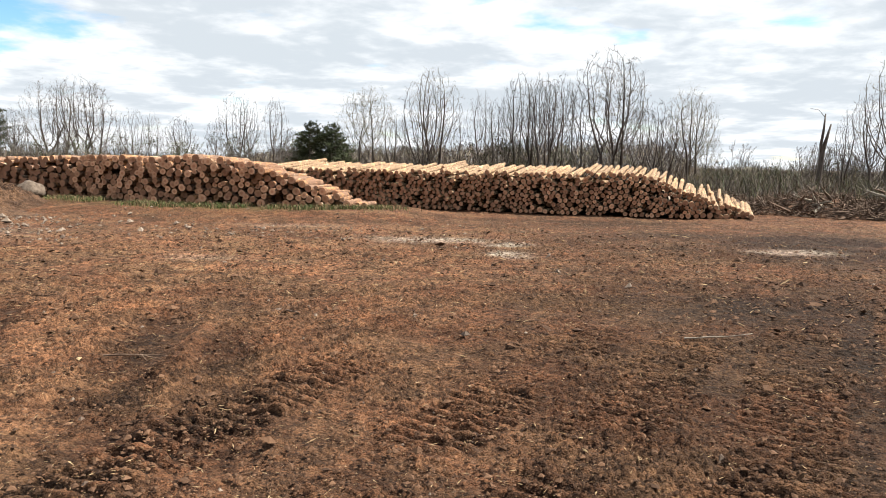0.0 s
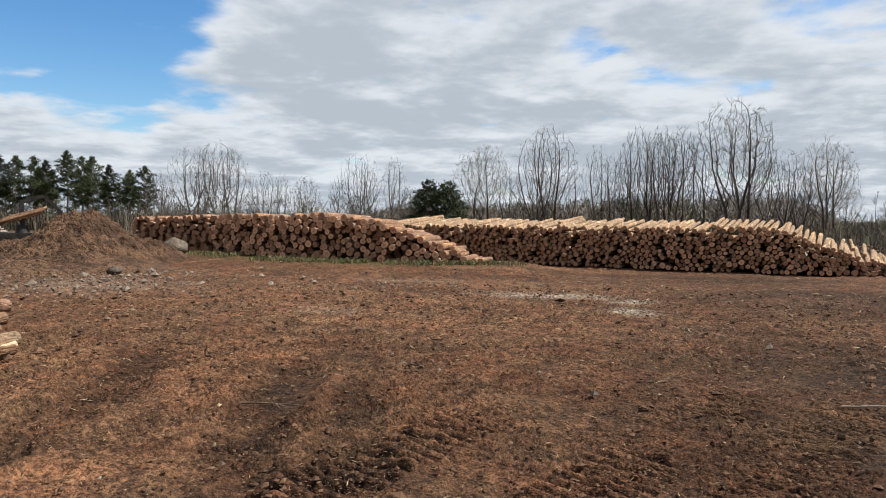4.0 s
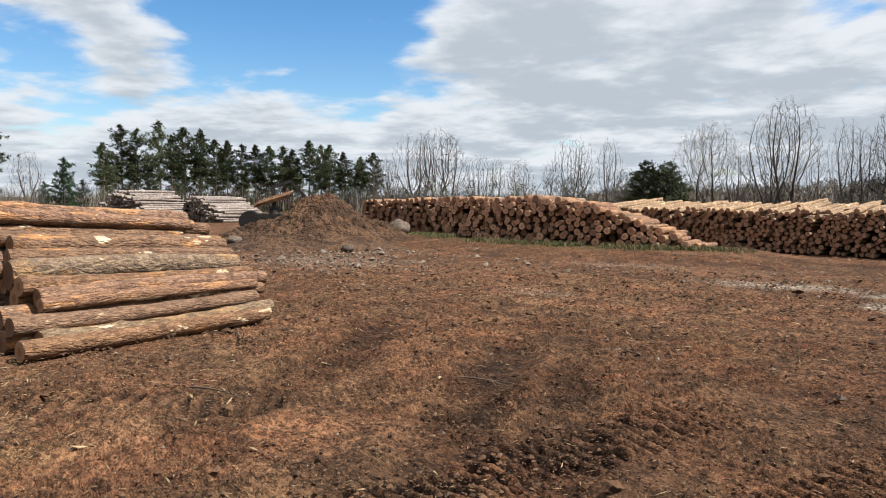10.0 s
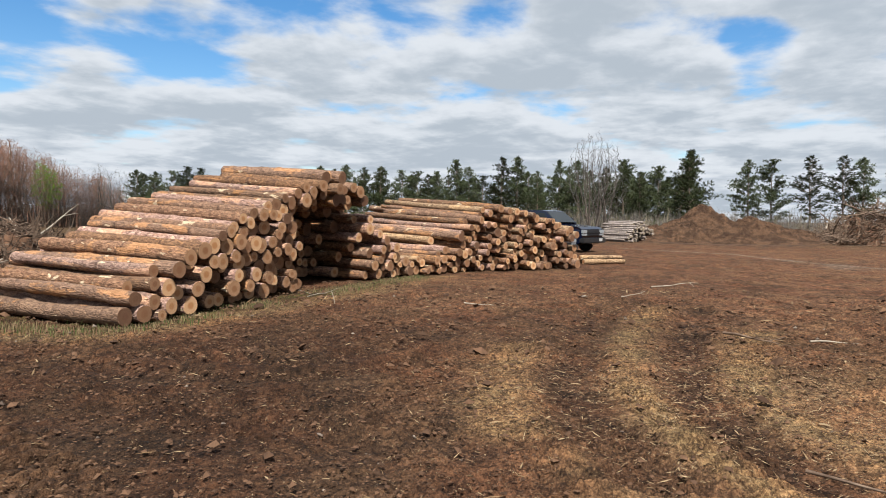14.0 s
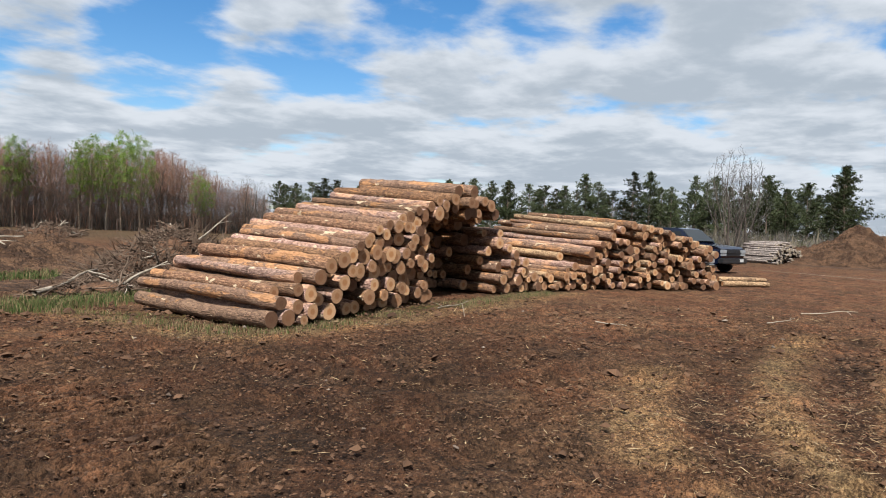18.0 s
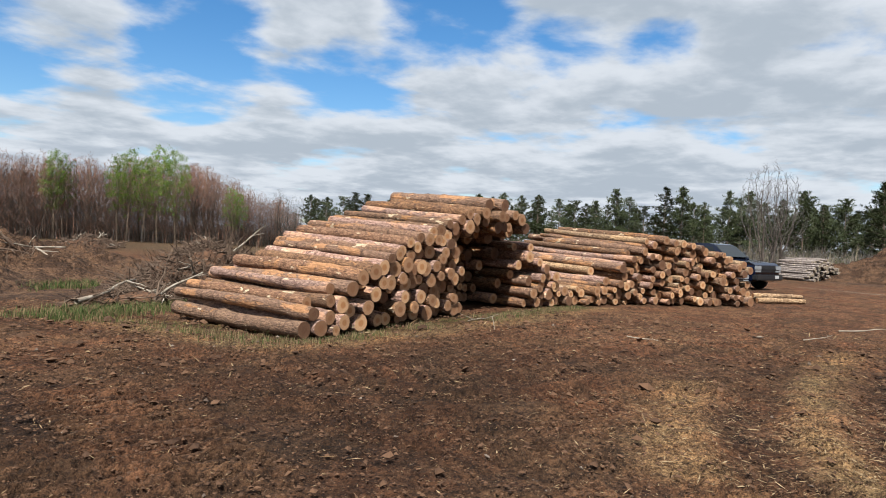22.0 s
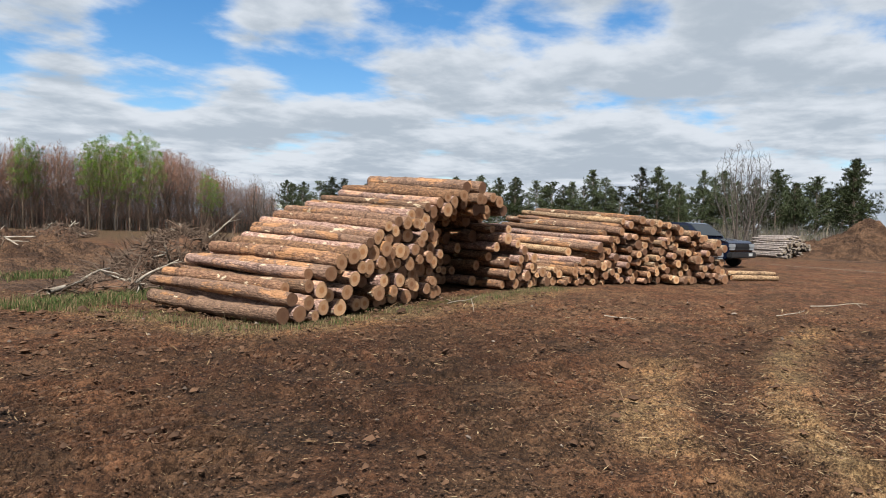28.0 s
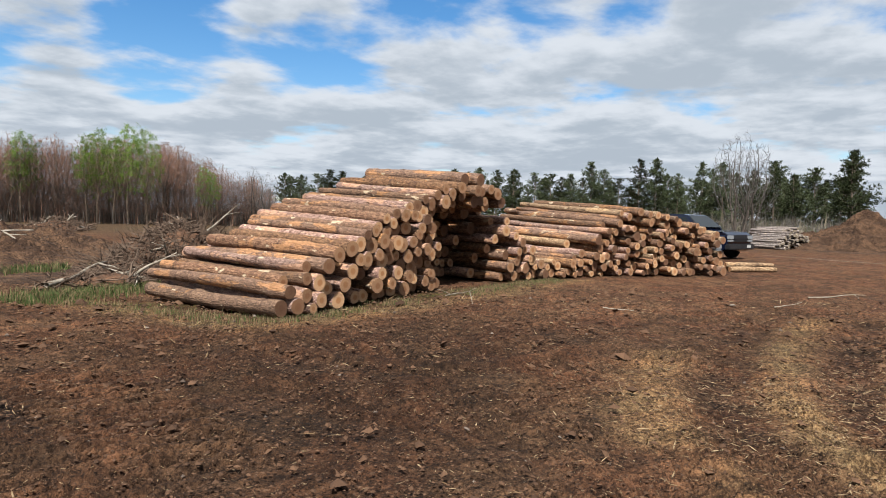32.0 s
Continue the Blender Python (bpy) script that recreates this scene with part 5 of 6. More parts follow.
def brush_heap(label, x, y, lx, ly, h, seed, turn=0.0, twigs=900, big=24, mat=BRANCH, core=ROOTY, thin=0.02):
    """A heap of torn-out branches and roots round a core of soil."""
    q = random.Random(seed)
    ob = thing("brush_heap", label, "brush heap", "brush heaps", at=pose(x, y, ground_z(x, y) + 0.02, 0, 0, turn))
    part("core", core_mesh("core", lx * 0.92, ly * 0.92, h * 0.66, seed, core), ob)
    v, f = [], []
    for _ in range(twigs):
        r, a = math.sqrt(q.random()), q.uniform(0, 6.28)
        s = Vector((r * math.cos(a) * lx, r * math.sin(a) * ly, max(0.02, h * (1 - r**1.7) * q.uniform(0.45, 0.95))))
        w = Vector((q.gauss(0, 1), q.gauss(0, 1), q.gauss(0.15, 0.45)))
        pts, radii, _ = grow(q, s, w, q.uniform(0.3, 1.0) * max(0.6, h * 0.5), thin * q.uniform(0.5, 1.5), 0.2, 0.0, 3)
        for p in pts:
            p.z = max(p.z, 0.01)
        tube(v, f, pts, [max(k, thin * 0.35) for k in radii], 3)
    part("tangle", mesh_from("tangle", v, f, [mat]), ob, label="tangle of thin torn twigs")
    for _ in range(big):
        r, a = math.sqrt(q.random()) * 0.95, q.uniform(0, 6.28)
        m = stick_mesh(q, q.uniform(0.6, 1.7) * max(0.7, h * 0.5), thin * q.uniform(1.8, 3.6), q.choice((mat, mat, POLE)))
        z = max(0.08, h * (1 - r**1.7) * q.uniform(0.5, 0.95))
        part("branch", m, ob, pose(r * math.cos(a) * lx, r * math.sin(a) * ly, z, q.uniform(-20, 20), q.uniform(-40, 12), q.uniform(0, 360)))
    return ob


brush_heap("heap of torn brown branches before the pines", -56.0, 17.0, 3.6, 5.4, 3.3, 1, twigs=1900, big=40, thin=0.035)
brush_heap("low tangle of stumps and branches beside the stack", 12.6, 25.6, 3.4, 1.6, 0.9, 2, turn=-24, twigs=1500, big=44, thin=0.022)
brush_heap("low tangle of roots behind the long stack", 10.0, 28.4, 2.4, 1.3, 0.8, 3, turn=-20, twigs=500, big=14, thin=0.022)
brush_heap("tall heap of torn roots with one raised log", 15.4, 24.2, 2.0, 1.6, 1.15, 4, turn=-30, twigs=1300, big=30, thin=0.024)
brush_heap("heap of roots, soil and branches behind the fresh stack", -13.2, -14.6, 3.4, 2.2, 1.45, 5, turn=40, twigs=2400, big=26, thin=0.016)
brush_heap("cut branches lying in the grass", -9.3, -12.5, 1.5, 0.7, 0.35, 6, turn=-20, twigs=260, big=14, thin=0.011)
brush_heap("grey windrow of stumps along the cutting", -30.0, -46.0, 6.5, 1.8, 1.1, 7, turn=40, twigs=900, big=30, thin=0.03)
brush_heap("grey windrow of roots before the wood", -36.0, -41.0, 6.5, 1.8, 1.0, 8, turn=45, twigs=900, big=30, thin=0.03)
brush_heap("grey windrow of brush at the far edge", -23.0, -50.0, 6.5, 1.8, 1.1, 9, turn=30, twigs=900, big=30, thin=0.03)
brush_heap("roots and sticks lying on the dug bank", -10.8, -20.6, 2.0, 1.4, 1.5, 10, turn=35, twigs=320, big=14, thin=0.014)


# ---- small stacks further off ----
BARK_POLE = bark_material("bark_pole", (0.24, 0.20, 0.18), (0.62, 0.54, 0.49), (0.70, 0.60, 0.50), 0.0)
LOGS_G = [log_mesh(500 + k, 3.3, 0.085, 0.07, BARK_POLE, CUT_GREY, 9, 4) for k in range(4)]
LOGS_H = [log_mesh(520 + k, 2.5, 0.075, 0.065, BARK_PALE, CUT_FRESH, 9, 4) for k in range(4)]
log_stack("far stack of thin grey poles", "log stacks", [(-38.6, 28.4), (-43.6, 28.4)], interp([(0, 0.4), (1.0, 1.7), (2.2, 2.2), (3.6, 1.8), (5.0, 0.6)]), (0.075, 0.11), (0.10, 0.99), LOGS_G, 0.08, seed=21, jitter=0.4, limit=300)
log_stack("far stack of thin peeled grey poles, slumping", "log stacks", [(-35.4, 31.8), (-40.5, 32.0)], interp([(0, 0.8), (2.0, 1.75), (3.4, 1.8), (5.0, 0.7)]), (0.07, 0.10), (0.08, 0.99), LOGS_G, 0.08, seed=22, jitter=0.4, limit=300)
log_stack("small loose stack of thin pale poles by the brush", "log stacks", [(-50.4, -1.0), (-52.5, -0.2), (-54.5, 0.9)], interp([(0, 0.3), (1.2, 1.35), (2.2, 1.55), (3.4, 1.1), (4.4, 0.45)]), (0.065, 0.10), (-0.75, -0.66), LOGS_G, 0.08, seed=23, jitter=0.5, limit=300)
log_stack("small far stack of reddish logs", "log stacks", [(-45.6, 20.6), (-44.4, 23.6)], interp([(0, 0.9), (1.5, 1.6), (3.2, 0.9)]), (0.09, 0.13), (-0.97, 0.2), LOGS_A, 0.15, seed=24, jitter=0.2, limit=60)

# single logs
LOGS_ONE = [log_mesh(540 + k, 1.7, 0.085, 0.075, BARK_TAN, CUT_FRESH, 12, 5) for k in range(2)]
for x, y, a, z in ((-25.0, -2.3, 122, 0.08), (-24.6, -2.0, 126, 0.08), (-24.8, -2.15, 124, 0.21)):
    way = (math.cos(radians(a)), math.sin(radians(a)), 0.0)
    ob = thing("loose_log", "short split log with a pale scar lying by the stack", "log", "loose logs", at=log_pose((x, y, ground_z(x, y) + z), way, 0.085, 0.085, 40 * z * 10), me=LOGS_ONE[int(z * 10) % 2])
pole_q = random.Random(3)
x, y = -8.05, -12.6
thing("peeled_pole", "pale peeled pole lying in the grass", "pole", at=pose(x, y, ground_z(x, y) + 0.16, 0, -3, 186), me=stick_mesh(pole_q, 2.2, 0.06, POLE, 1))


def stick(x, y, length, turn, r=0.014, mat=BRANCH, seed=1, forks=2, label="bent twig lying on the soil"):
    thing("stick", label, "stick", "fallen sticks", at=pose(x, y, ground_z(x, y) + r + 0.03, 0, 0, turn), me=stick_mesh(random.Random(seed), length, r, mat, forks))


stick(-10.4, 1.1, 0.95, 62, 0.022, BRANCH, 1, 4, "dark broken branch with side twigs on the soil")
stick(-10.0, 2.1, 0.7, 105, 0.016, POLE, 2, 1, "pale straight stick on the soil")
stick(-16.5, 0.2, 1.1, 86, 0.018, POLE, 3, 1, "pale thin stick on the bare yard")
stick(-6.7, 2.3, 0.6, 60, 0.020, POLE, 4, 2, "pale split sliver of wood on the straw")
stick(-6.6, 2.45, 0.55, 52, 0.016, POLE, 5, 1, "pale split sliver of wood on the straw")
stick(-4.9, 1.0, 0.8, 55, 0.013, BRANCH, 6, 2, "thin forked branch lying on straw")
stick(-12.2, -3.1, 0.6, 75, 0.014, POLE, 7, 1)
stick(-11.9, -6.1, 1.1, 48, 0.018, POLE, 8, 2, "pale stripped stick near the stack")
stick(-1.7, 7.2, 0.45, -60, 0.012, BRANCH, 9, 1)
stick(-2.7, 5.4, 0.5, 20, 0.010, BRANCH, 10, 2)
stick(-6.0, 5.9, 1.0, -30, 0.011, BRANCH, 11, 2)
stick(-14.4, -0.4, 0.5, 120, 0.012, POLE, 12, 3)
stick(2.3, 6.6, 0.6, -12, 0.010, POLE, 13, 0, "thin pale stick on dark mud")
stick(-5.3, 4.4, 0.55, 140, 0.012, BRANCH, 14, 2)
stick(-4.4, 3.9, 0.5, 20, 0.012, BRANCH, 15, 2)


# ---- boulder ----
def rock(label, x, y, size, seed, sink=0.25):
    bm = bmesh.new()
    bmesh.ops.create_icosphere(bm, subdivisions=3, radius=1)
    for v in bm.verts:
        n = noise.noise(v.co * 1.3 + Vector((seed, 0, 0))) * 0.28 + noise.noise(v.co * 4 + Vector((seed, 3, 0))) * 0.07
        v.co = Vector((v.co.x * size[0], v.co.y * size[1], v.co.z * size[2])) * (1 + n)
    me = bpy.data.meshes.new("boulder")
    bm.to_mesh(me)
    bm.free()
    me.materials.append(BOULDER)
    me.polygons.foreach_set("use_smooth", [True] * len(me.polygons))
    thing("boulder", label, "boulder", at=pose(x, y, ground_z(x, y) + size[2] * (1 - sink), 0, 0, seed * 50), me=me)


BOULDER = plain("granite", (0.11, 0.082, 0.062), (0.25, 0.195, 0.15), 7, bump=0.8)
rock("rounded grey-brown boulder before the log stack", -15.2, 23.0, (0.46, 0.42, 0.34), 1)
rock("stone at the foot of the dirt heap", -12.9, 16.8, (0.2, 0.17, 0.13), 2)
rock("stone at the foot of the dirt heap", -17.6, 16.6, (0.3, 0.26, 0.2), 3)

# ---- dead standing trunk ----
q = random.Random(5)
sx, sy = polar(-26.0, 46)
snag = thing("dead_tree", "broken dead trunk with two prongs in the thicket", "tree", at=pose(sx, sy, ground_z(sx, sy)))
v, f = [], []
tube(v, f, [Vector(p) for p in ((0, 0, -0.1), (0.05, 0, 1.2), (0.12, 0, 2.6), (0.32, 0, 3.5), (0.5, 0, 4.3))], [0.2, 0.16, 0.14, 0.09, 0.04], 7)
part("trunk", mesh_from("trunk", v, f, [TRUNK_GREY], True), snag)
v, f = [], []
tube(v, f, [Vector(p) for p in ((0.10, 0, 2.3), (0.02, 0, 3.1), (0.1, 0, 3.9), (0.14, 0, 4.9))], [0.11, 0.09, 0.07, 0.03], 6)
tube(v, f, [Vector(p) for p in ((0.12, 0, 4.7), (-0.25, 0, 5.1), (-0.7, 0.1, 5.2))], [0.03, 0.018, 0.01], 4)
part("prong", mesh_from("prong", v, f, [TRUNK_GREY], True), snag)


# ---- vehicles ----
def paint(name, color, rough=0.18, metal=0.0):
    g = Mat(name, rough, metal, 0.5)
    n = g.noise(1.5, 5, 0.6)
    g.color(g.mix(g.math("MULTIPLY", g.ramp(n, 0.5, 0.75), 0.25), color, (0.11, 0.085, 0.065)))
    g.b.inputs["Coat Weight"].default_value = 0.08
    return g.m


NAVY, BLACK = paint("navy_paint", (0.008, 0.013, 0.034), 0.12), paint("black_paint", (0.010, 0.011, 0.014))
RUBBER = plain("rubber", (0.012, 0.012, 0.012), (0.035, 0.032, 0.03), 12)
CHROME = paint("chrome", (0.55, 0.56, 0.58), 0.22, 0.9)
DARKTRIM = paint("dark_trim", (0.02, 0.02, 0.022), 0.5)
GLASS = paint("tinted_glass", (0.012, 0.016, 0.018), 0.05)
LAMP = paint("lamp_glass", (0.40, 0.42, 0.44), 0.12)
PLATE = paint("plate_white", (0.68, 0.68, 0.66), 0.4)
BLUE = paint("blue_plastic", (0.015, 0.11, 0.50), 0.4)
STEEL = plain("dark_steel", (0.02, 0.018, 0.017), (0.065, 0.055, 0.048), 4, 0.6)


def solid(name, mat, build, bevel=0.03):
    bm = bmesh.new()
    build(bm)
    if bevel:
        bmesh.ops.bevel(bm, geom=[e for e in bm.edges if e.calc_face_angle(0) > 0.35], offset=bevel, segments=2, affect="EDGES")
    me = bpy.data.meshes.new(name)
    bm.to_mesh(me)
    bm.free()
    me.materials.append(mat)
    return me


def extruded(profile, width):
    """Solid from (x, z) points; width(x, z) is half its breadth."""
    def build(bm):
        near = [bm.verts.new((x, -width(x, z), z)) for x, z in profile]
        far = [bm.verts.new((x, width(x, z), z)) for x, z in profile]
        bm.faces.new(near)
        bm.faces.new(far[::-1])
        n = len(profile)
        for k in range(n):
            bm.faces.new((near[k], far[k], far[(k + 1) % n], near[(k + 1) % n]))
        bmesh.ops.recalc_face_normals(bm, faces=bm.faces)
    return build


def block(x0, x1, y0, y1, z0, z1):
    return lambda bm: bmesh.ops.create_cube(bm, size=1, matrix=Matrix.Translation(((x0 + x1) / 2, (y0 + y1) / 2, (z0 + z1) / 2)) @ Matrix.Diagonal((x1 - x0, y1 - y0, z1 - z0, 1)))


def disc(r, w, x, y, z):
    return lambda bm: bmesh.ops.create_cone(bm, cap_ends=True, segments=28, radius1=r, radius2=r, depth=w, matrix=Matrix.Translation((x, y, z)) @ Euler((math.pi / 2, 0, 0)).to_matrix().to_4x4())


def vehicle(name, label, category, at, paint_mat, lift, hood, roof, length, half, pickup):
    """A pickup or car with its nose at the origin, heading +x."""
    ob = thing(name, label, category, at=at)
    L, z0 = length, lift
    belt_z = hood + 0.06
    tail = belt_z if pickup else belt_z + 0.05
    arch = lambda cx, r: [(cx + r * math.cos(radians(a)), 0.36 + r * math.sin(radians(a))) for a in (-8, 30, 60, 90, 120, 150, 188)]
    front_x, rear_x = -0.92, -L + 1.15
    low = [(-0.06, z0 + 0.12)] + [p for p in arch(front_x, 0.46)] + [p for p in arch(rear_x, 0.46)] + [(-L, z0 + 0.15), (-L, tail), (-3.0 if pickup else -L + 0.3, tail), (-1.75, belt_z), (-1.4, hood), (-0.25, hood - 0.10), (-0.04, hood - 0.22)]
    part("body", solid("body", paint_mat, extruded(low, lambda x, z: half * (1 - 0.05 * max(0, (z - 0.7))) * (0.94 if x > -0.15 else 1)), 0.035), ob)
    back = -3.75 if pickup else -L + 0.55
    cab = [(-1.45, belt_z - 0.04), (-2.15, roof - 0.04), (-2.4, roof), (back + 0.35, roof), (back + 0.12, roof - 0.06), (back, belt_z - 0.04)]
    wide = lambda x, z: half * (0.97 - 0.20 * (z - belt_z) / (roof - belt_z))
    part("cab", solid("cab", paint_mat, extruded(cab, wide), 0.04), ob)
    shield = [(-1.50, belt_z + 0.03), (-2.12, roof - 0.09), (-2.10, roof - 0.065), (-1.46, belt_z + 0.04)]
    part("windshield", solid("windshield", GLASS, extruded(shield, lambda x, z: wide(x, z) * 0.9), 0.0), ob)
    for s in (-1, 1):
        for x0, x1 in ((-1.9, -2.75), (-2.85, back + 0.2)):
            def pane(bm, s=s, x0=x0, x1=x1):
                pts = [(x0, belt_z + 0.06), (x0 - 0.28 if x0 == -1.9 else x0, roof - 0.14), (x1, roof - 0.14), (x1, belt_z + 0.06)]
                a = [bm.verts.new((x, s * (wide(x, z) + 0.004), z)) for x, z in pts]
                b = [bm.verts.new((x, s * (wide(x, z) - 0.02), z)) for x, z in pts]
                bm.faces.new(a)
                bm.faces.new(b[::-1])
                for k in range(4):
                    bm.faces.new((a[k], b[k], b[(k + 1) % 4], a[(k + 1) % 4]))
                bmesh.ops.recalc_face_normals(bm, faces=bm.faces)
            part("side_window", solid("side_window", GLASS, pane, 0.0), ob)
        part("door_handle", solid("door_handle", DARKTRIM, block(-2.75, -2.6, s * half * 0.985 - 0.02, s * half * 0.985 + 0.02, belt_z - 0.16, belt_z - 0.12), 0.008), ob)
        lamp = part("headlight", solid("headlight", LAMP, block(-0.13, 0.035, s * half * 0.74 - 0.17, s * half * 0.74 + 0.17, hood - 0.40, hood - 0.23), 0.02), ob, label="clear glass headlight")
        part("side_lamp", solid("side_lamp", LAMP, block(-0.12, 0.03, s * half * 0.74 - 0.16, s * half * 0.74 + 0.16, hood - 0.50, hood - 0.42), 0.012), lamp)
        part("mirror", solid("mirror", DARKTRIM, block(-2.02, -1.82, s * (half + 0.02), s * (half + 0.24), belt_z + 0.03, belt_z + 0.26), 0.03), ob)
        for cx in (front_x, rear_x):
            wheel = part("wheel", solid("hub", DARKTRIM, disc(0.10, 0.06, cx, s * (half - 0.01), 0.36), 0.01), ob)
            part("tyre", solid("tyre", RUBBER, disc(0.37, 0.25, cx, s * (half - 0.14), 0.36), 0.04), wheel)
            part("rim", solid("rim", CHROME, disc(0.22, 0.04, cx, s * (half - 0.012), 0.36), 0.012), wheel)
    grille = part("grille", solid("grille", DARKTRIM, block(-0.10, 0.015, -half * 0.52, half * 0.52, hood - 0.50, hood - 0.22), 0.015), ob)
    part("grille_bar", solid("grille_bar", CHROME if not pickup else DARKTRIM, block(-0.05, 0.045, -half * 0.52, half * 0.52, hood - 0.385, hood - 0.335), 0.01), grille)
    bumper = part("bumper", solid("bumper", DARKTRIM, block(-0.16, 0.10, -half * 0.98, half * 0.98, z0 + 0.12, z0 + 0.36), 0.04), ob, label="dark front bumper")
    part("number_plate", solid("number_plate", PLATE, block(0.095, 0.112, half * 0.36, half * 0.64, z0 + 0.20, z0 + 0.33), 0.0), bumper, label="white number plate")
    part("sill", solid("sill", DARKTRIM, block(rear_x + 0.55, front_x - 0.55, -half * 0.97, half * 0.97, z0 - 0.02, z0 + 0.14), 0.02), ob)
    return ob


heading = math.degrees(math.atan2(0.89, 0.45))
vehicle("pickup_truck", "dark blue pickup truck parked behind the log stack", "truck", pose(-32.3, -2.2, ground_z(-32.3, -2.2) + 0.0, 0, 0, heading), NAVY, 0.30, 1.26, 1.92, 5.7, 1.0, True)
vehicle("parked_car", "glossy black car parked between stack and truck", "car", pose(-27.7, -3.0, ground_z(-27.7, -3.0), 0, 0, heading), BLACK, 0.16, 0.98, 1.48, 4.6, 0.88, False)

bin_ob = thing("plastic_drum", "small bright blue plastic drum by the log ends", "drum", at=pose(-26.0, -2.75, ground_z(-26.0, -2.75)))
part("shell", solid("shell", BLUE, lambda bm: bmesh.ops.create_cone(bm, cap_ends=True, segments=24, radius1=0.19, radius2=0.19, depth=0.55, matrix=Matrix.Translation((0, 0, 0.275))), 0.02), bin_ob)
for z in (0.18, 0.38):
    part("hoop", solid("hoop", BLUE, lambda bm, z=z: bmesh.ops.create_cone(bm, cap_ends=True, segments=24, radius1=0.202, radius2=0.202, depth=0.03, matrix=Matrix.Translation((0, 0, z))), 0.008), bin_ob)
part("lid", solid("lid", BLUE, lambda bm: bmesh.ops.create_cone(bm, cap_ends=True, segments=24, radius1=0.2, radius2=0.19, depth=0.05, matrix=Matrix.Translation((0, 0, 0.56))), 0.01), bin_ob)


# ---- log loader behind the dirt heap ----
def beam(name, a, b, wide, tall, mat=STEEL):
    a, b = Vector(a), Vector(b)
    m = Matrix.Translation((a + b) / 2) @ (b - a).to_track_quat("X", "Z").to_matrix().to_4x4() @ Matrix.Diagonal(((b - a).length, wide, tall, 1))
    return solid(name, mat, lambda bm: bmesh.ops.create_cube(bm, size=1, matrix=m), 0.02)


loader = thing("log_loader", "dark log loader with a folded knuckle boom holding logs", "loader", at=pose(-24.9, 26.0, ground_z(-24.9, 26.0), 0, 0, 43.5))
part("base_frame", beam("base_frame", (-1.6, 0, 0.7), (1.2, 0, 0.7), 1.1, 0.3), loader)
part("turret", solid("turret", STEEL, lambda bm: bmesh.ops.create_cone(bm, cap_ends=True, segments=20, radius1=0.3, radius2=0.24, depth=0.4, matrix=Matrix.Translation((0, 0, 1.02))), 0.03), loader)
part("post", beam("post", (0, 0, 1.0), (-0.04, 0, 2.28), 0.16, 0.20), loader)
part("boom", beam("boom", (-0.08, 0, 2.22), (0.85, 0, 2.52), 0.15, 0.18), loader)
part("arm", beam("arm", (0.82, 0, 2.52), (1.5, 0, 1.80), 0.12, 0.15), loader)
part("cylinder", beam("cylinder", (0.02, 0.11, 1.7), (0.45, 0.11, 2.32), 0.08, 0.08, CHROME), loader, label="bright hydraulic cylinder")
grapple = part("grapple", beam("grapple", (1.5, 0, 1.84), (1.52, 0, 1.5), 0.2, 0.2), loader)
for s in (-1, 1):
    part("claw", beam("claw", (1.52, 0, 1.55), (1.52 + s * 0.3, 0, 1.15), 0.08, 0.08), grapple)
    part("outrigger", beam("outrigger", (0.3, s * 0.5, 0.7), (0.3, s * 1.3, 0.05), 0.12, 0.12), loader)
    for cx in (-1.2, 0.8):
        part("wheel", solid("wheel", RUBBER, disc(0.5, 0.35, cx, s * 0.75, 0.5), 0.05), loader)
held = log_mesh(600, 1.85, 0.08, 0.07, BARK_BROWN, CUT_GREY, 10, 4)
for k in range(3):
    part("held_log", held, loader, log_pose((-1.0 + 0.1 * k, -0.22 - 0.2 * (k % 2), 1.22 + 0.1 * k), (0.94, 0.02, 0.30), 0.08, 0.08, 50 * k))


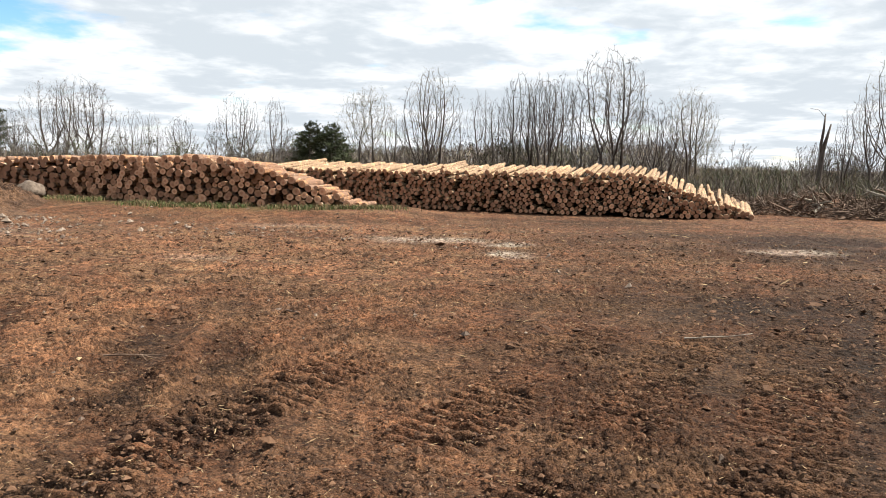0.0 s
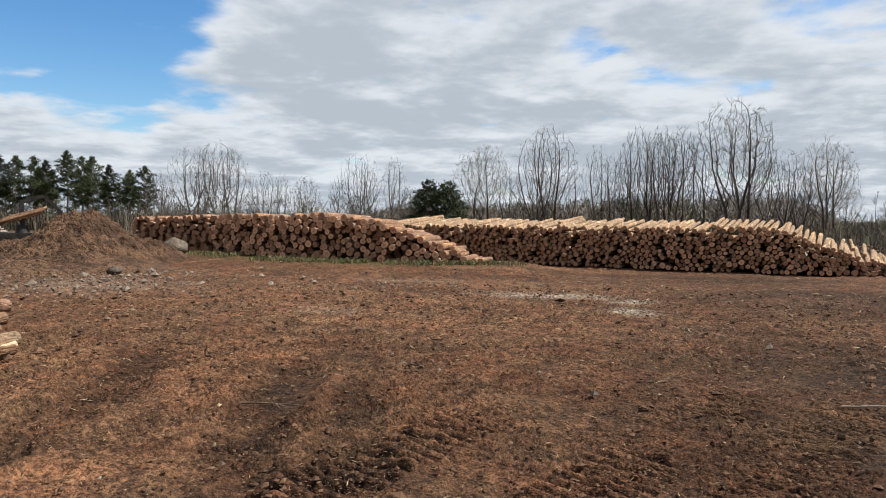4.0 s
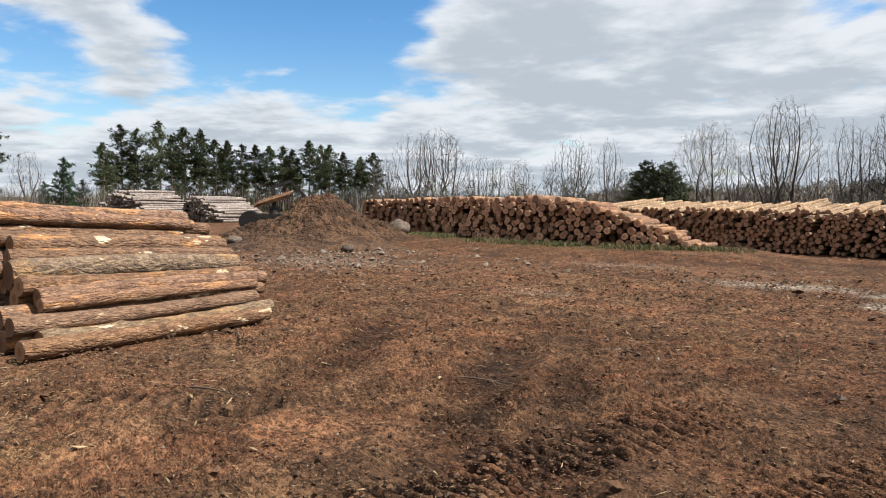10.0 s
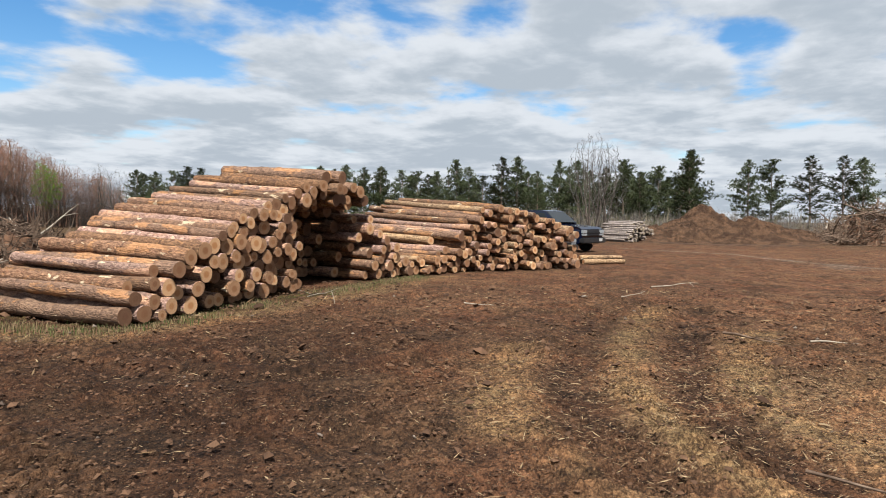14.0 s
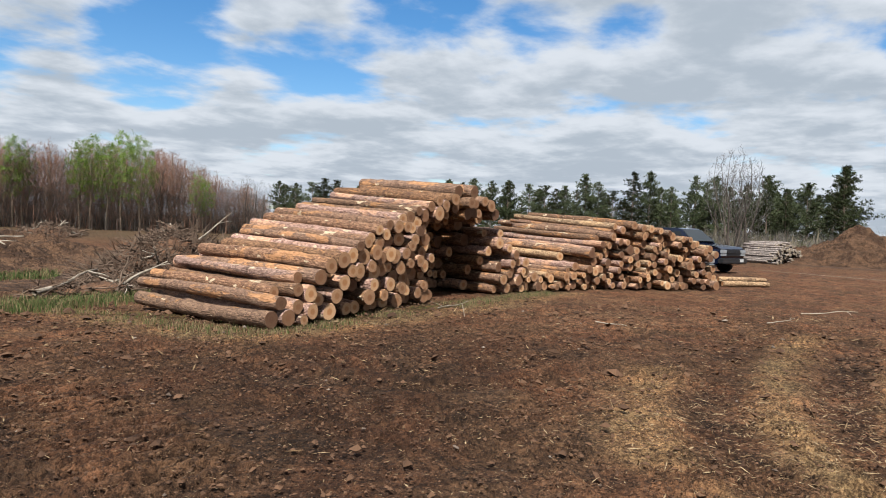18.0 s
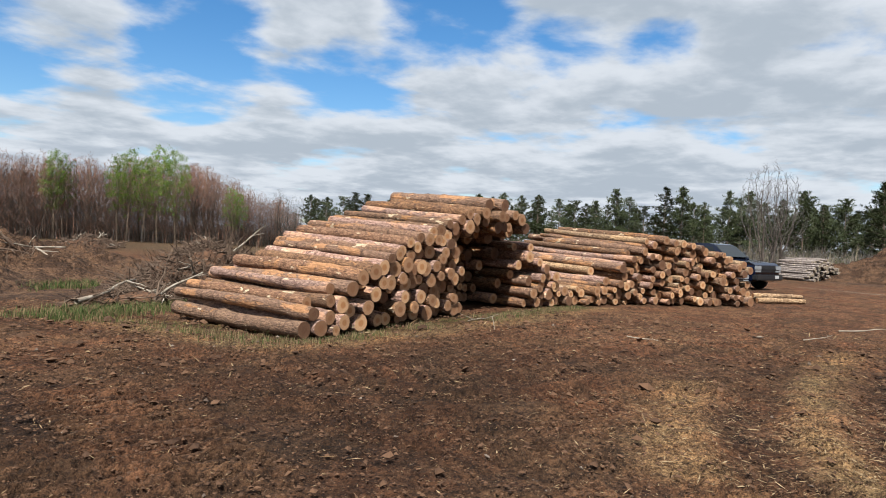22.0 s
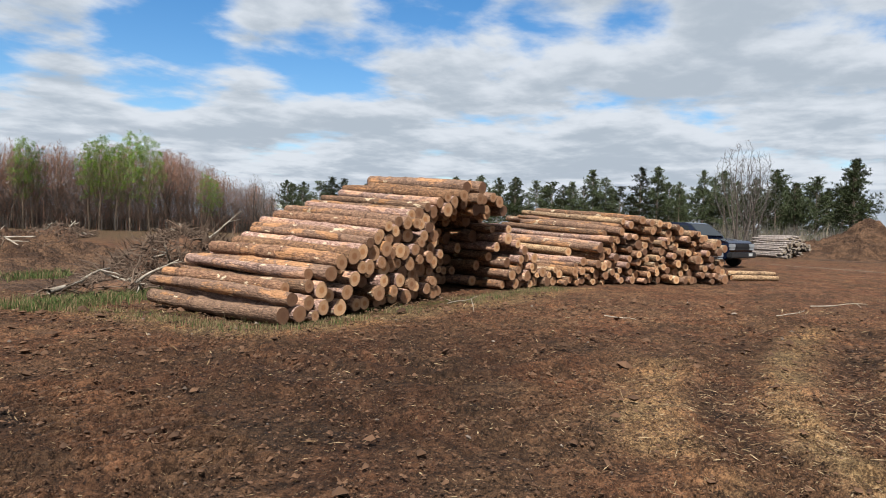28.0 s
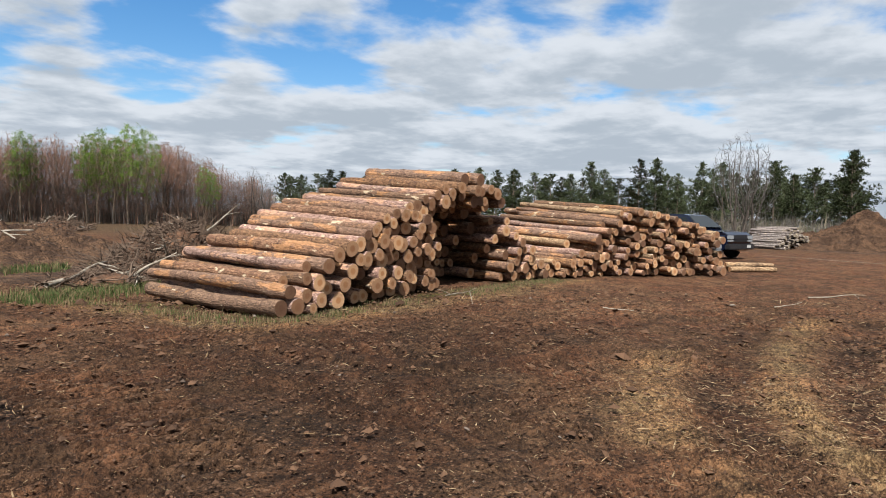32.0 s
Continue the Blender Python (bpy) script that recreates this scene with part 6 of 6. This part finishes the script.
# ---- crumbs, chips and stones on the soil ----
def scatter(name, label, category, count, seed, size, mats, flat=0.55, sliver=1.0, reach=(2.2, 17), sector=(-40, 160), spot=None):
    """Small lumps lying on the ground, as one mesh."""
    q = np.random.RandomState(seed)
    if spot is None:
        r = np.exp(q.uniform(math.log(reach[0]), math.log(reach[1]), count))
        a = np.radians(q.uniform(*sector, count))
        x, y = -np.sin(a) * r, np.cos(a) * r
        grow_far = np.clip(r / 7, 0.7, 1.8)
    else:
        cx, cy, sx, sy = spot
        x, y = q.normal(cx, sx, count), q.normal(cy, sy, count)
        grow_far = np.ones(count)
    z = base_height(x, y)
    s = size * np.exp(q.normal(0, 0.45, count)) * grow_far
    turn = q.uniform(0, 2 * math.pi, count)
    corners = np.array([(1, 0, 0), (0, 1, 0), (-1, 0, 0), (0, -1, 0), (0, 0, 1), (0, 0, -0.6)])
    p = corners[None] * q.uniform(0.6, 1.25, (count, 6, 3)) + q.normal(0, 0.12, (count, 6, 3))
    p = p * np.array([1.0 * sliver, 1.0 / sliver, flat])[None, None] * s[:, None, None]
    c, n = np.cos(turn)[:, None], np.sin(turn)[:, None]
    tip = q.normal(0, 0.25, count)[:, None]
    px, py, pz = p[..., 0], p[..., 1], p[..., 2]
    pz = pz + px * tip
    v = np.stack([x[:, None] + px * c - py * n, y[:, None] + px * n + py * c, z[:, None] + pz + (s * flat * 0.35)[:, None] + 0.012], -1).reshape(-1, 3)
    tri = np.array([(0, 1, 4), (1, 2, 4), (2, 3, 4), (3, 0, 4), (1, 0, 5), (2, 1, 5), (3, 2, 5), (0, 3, 5)])
    f = (np.arange(count)[:, None, None] * 6 + tri[None]).reshape(-1, 3)
    me = mesh_from(name, v.tolist(), f.tolist(), mats)
    return tagged(new(name, me), label, category, kind="stuff")


def crumb_material(name, dark, light):
    g = Mat(name, 0.95, 0, 0.15)
    n = g.noise(40, 4, 0.7)
    c = g.mix(g.random(True), dark, light)
    return g.color(g.mix(0.5, c, g.mix(n, (0.5, 0.5, 0.5), (1.3, 1.3, 1.3)), "MULTIPLY")).bump(n, 0.6, 0.01).m


CLOD = crumb_material("clod", (0.075, 0.042, 0.026), (0.21, 0.117, 0.068))
CHIP = crumb_material("wood_chip", (0.20, 0.12, 0.06), (0.52, 0.38, 0.22))
STONE = crumb_material("field_stone", (0.13, 0.09, 0.068), (0.36, 0.29, 0.23))
scatter("clods", "crumbs of dark churned soil", "soil", 46000, 1, 0.0115, [CLOD])
scatter("clods", "larger clods turned up by machines", "soil", 5000, 2, 0.021, [CLOD], 0.6)
scatter("straw_bits", "chopped straw and bark shreds on the soil", "straw", 16000, 3, 0.0075, [CHIP], 0.25, 2.4)
scatter("straw_bits", "straw lying between the wheel ruts", "straw", 5000, 4, 0.0085, [CHIP], 0.2, 2.6, spot=(-6.6, 0.8, 1.6, 1.6))
scatter("stones", "pale field stones on bare soil", "stone", 260, 5, 0.018, [STONE], 0.7)
scatter("stones", "stones washed out below the dirt heap", "stone", 700, 6, 0.035, [STONE], 0.7, spot=(-12.2, 15.0, 2.2, 2.2))
scatter("stones", "rubble along the yard before the stacks", "stone", 300, 7, 0.03, [STONE], 0.6, spot=(-4.5, 16.5, 3.5, 1.4))
scatter("wood_chips", "pale splinters and bark scraps trodden into the yard", "wood chips", 1500, 8, 0.013, [CHIP], 0.3, 1.9, spot=(-4.5, 11.0, 3.6, 2.6))
scatter("wood_chips", "pale splinters and bark scraps before the long stacks", "wood chips", 900, 9, 0.018, [CHIP], 0.3, 1.9, spot=(2.0, 17.0, 5.5, 2.6))
scatter("wood_chips", "splinters of bark round the brown log stack", "wood chips", 1800, 10, 0.008, [CHIP], 0.3, 2.2, spot=(-6.2, 3.2, 1.9, 1.3))
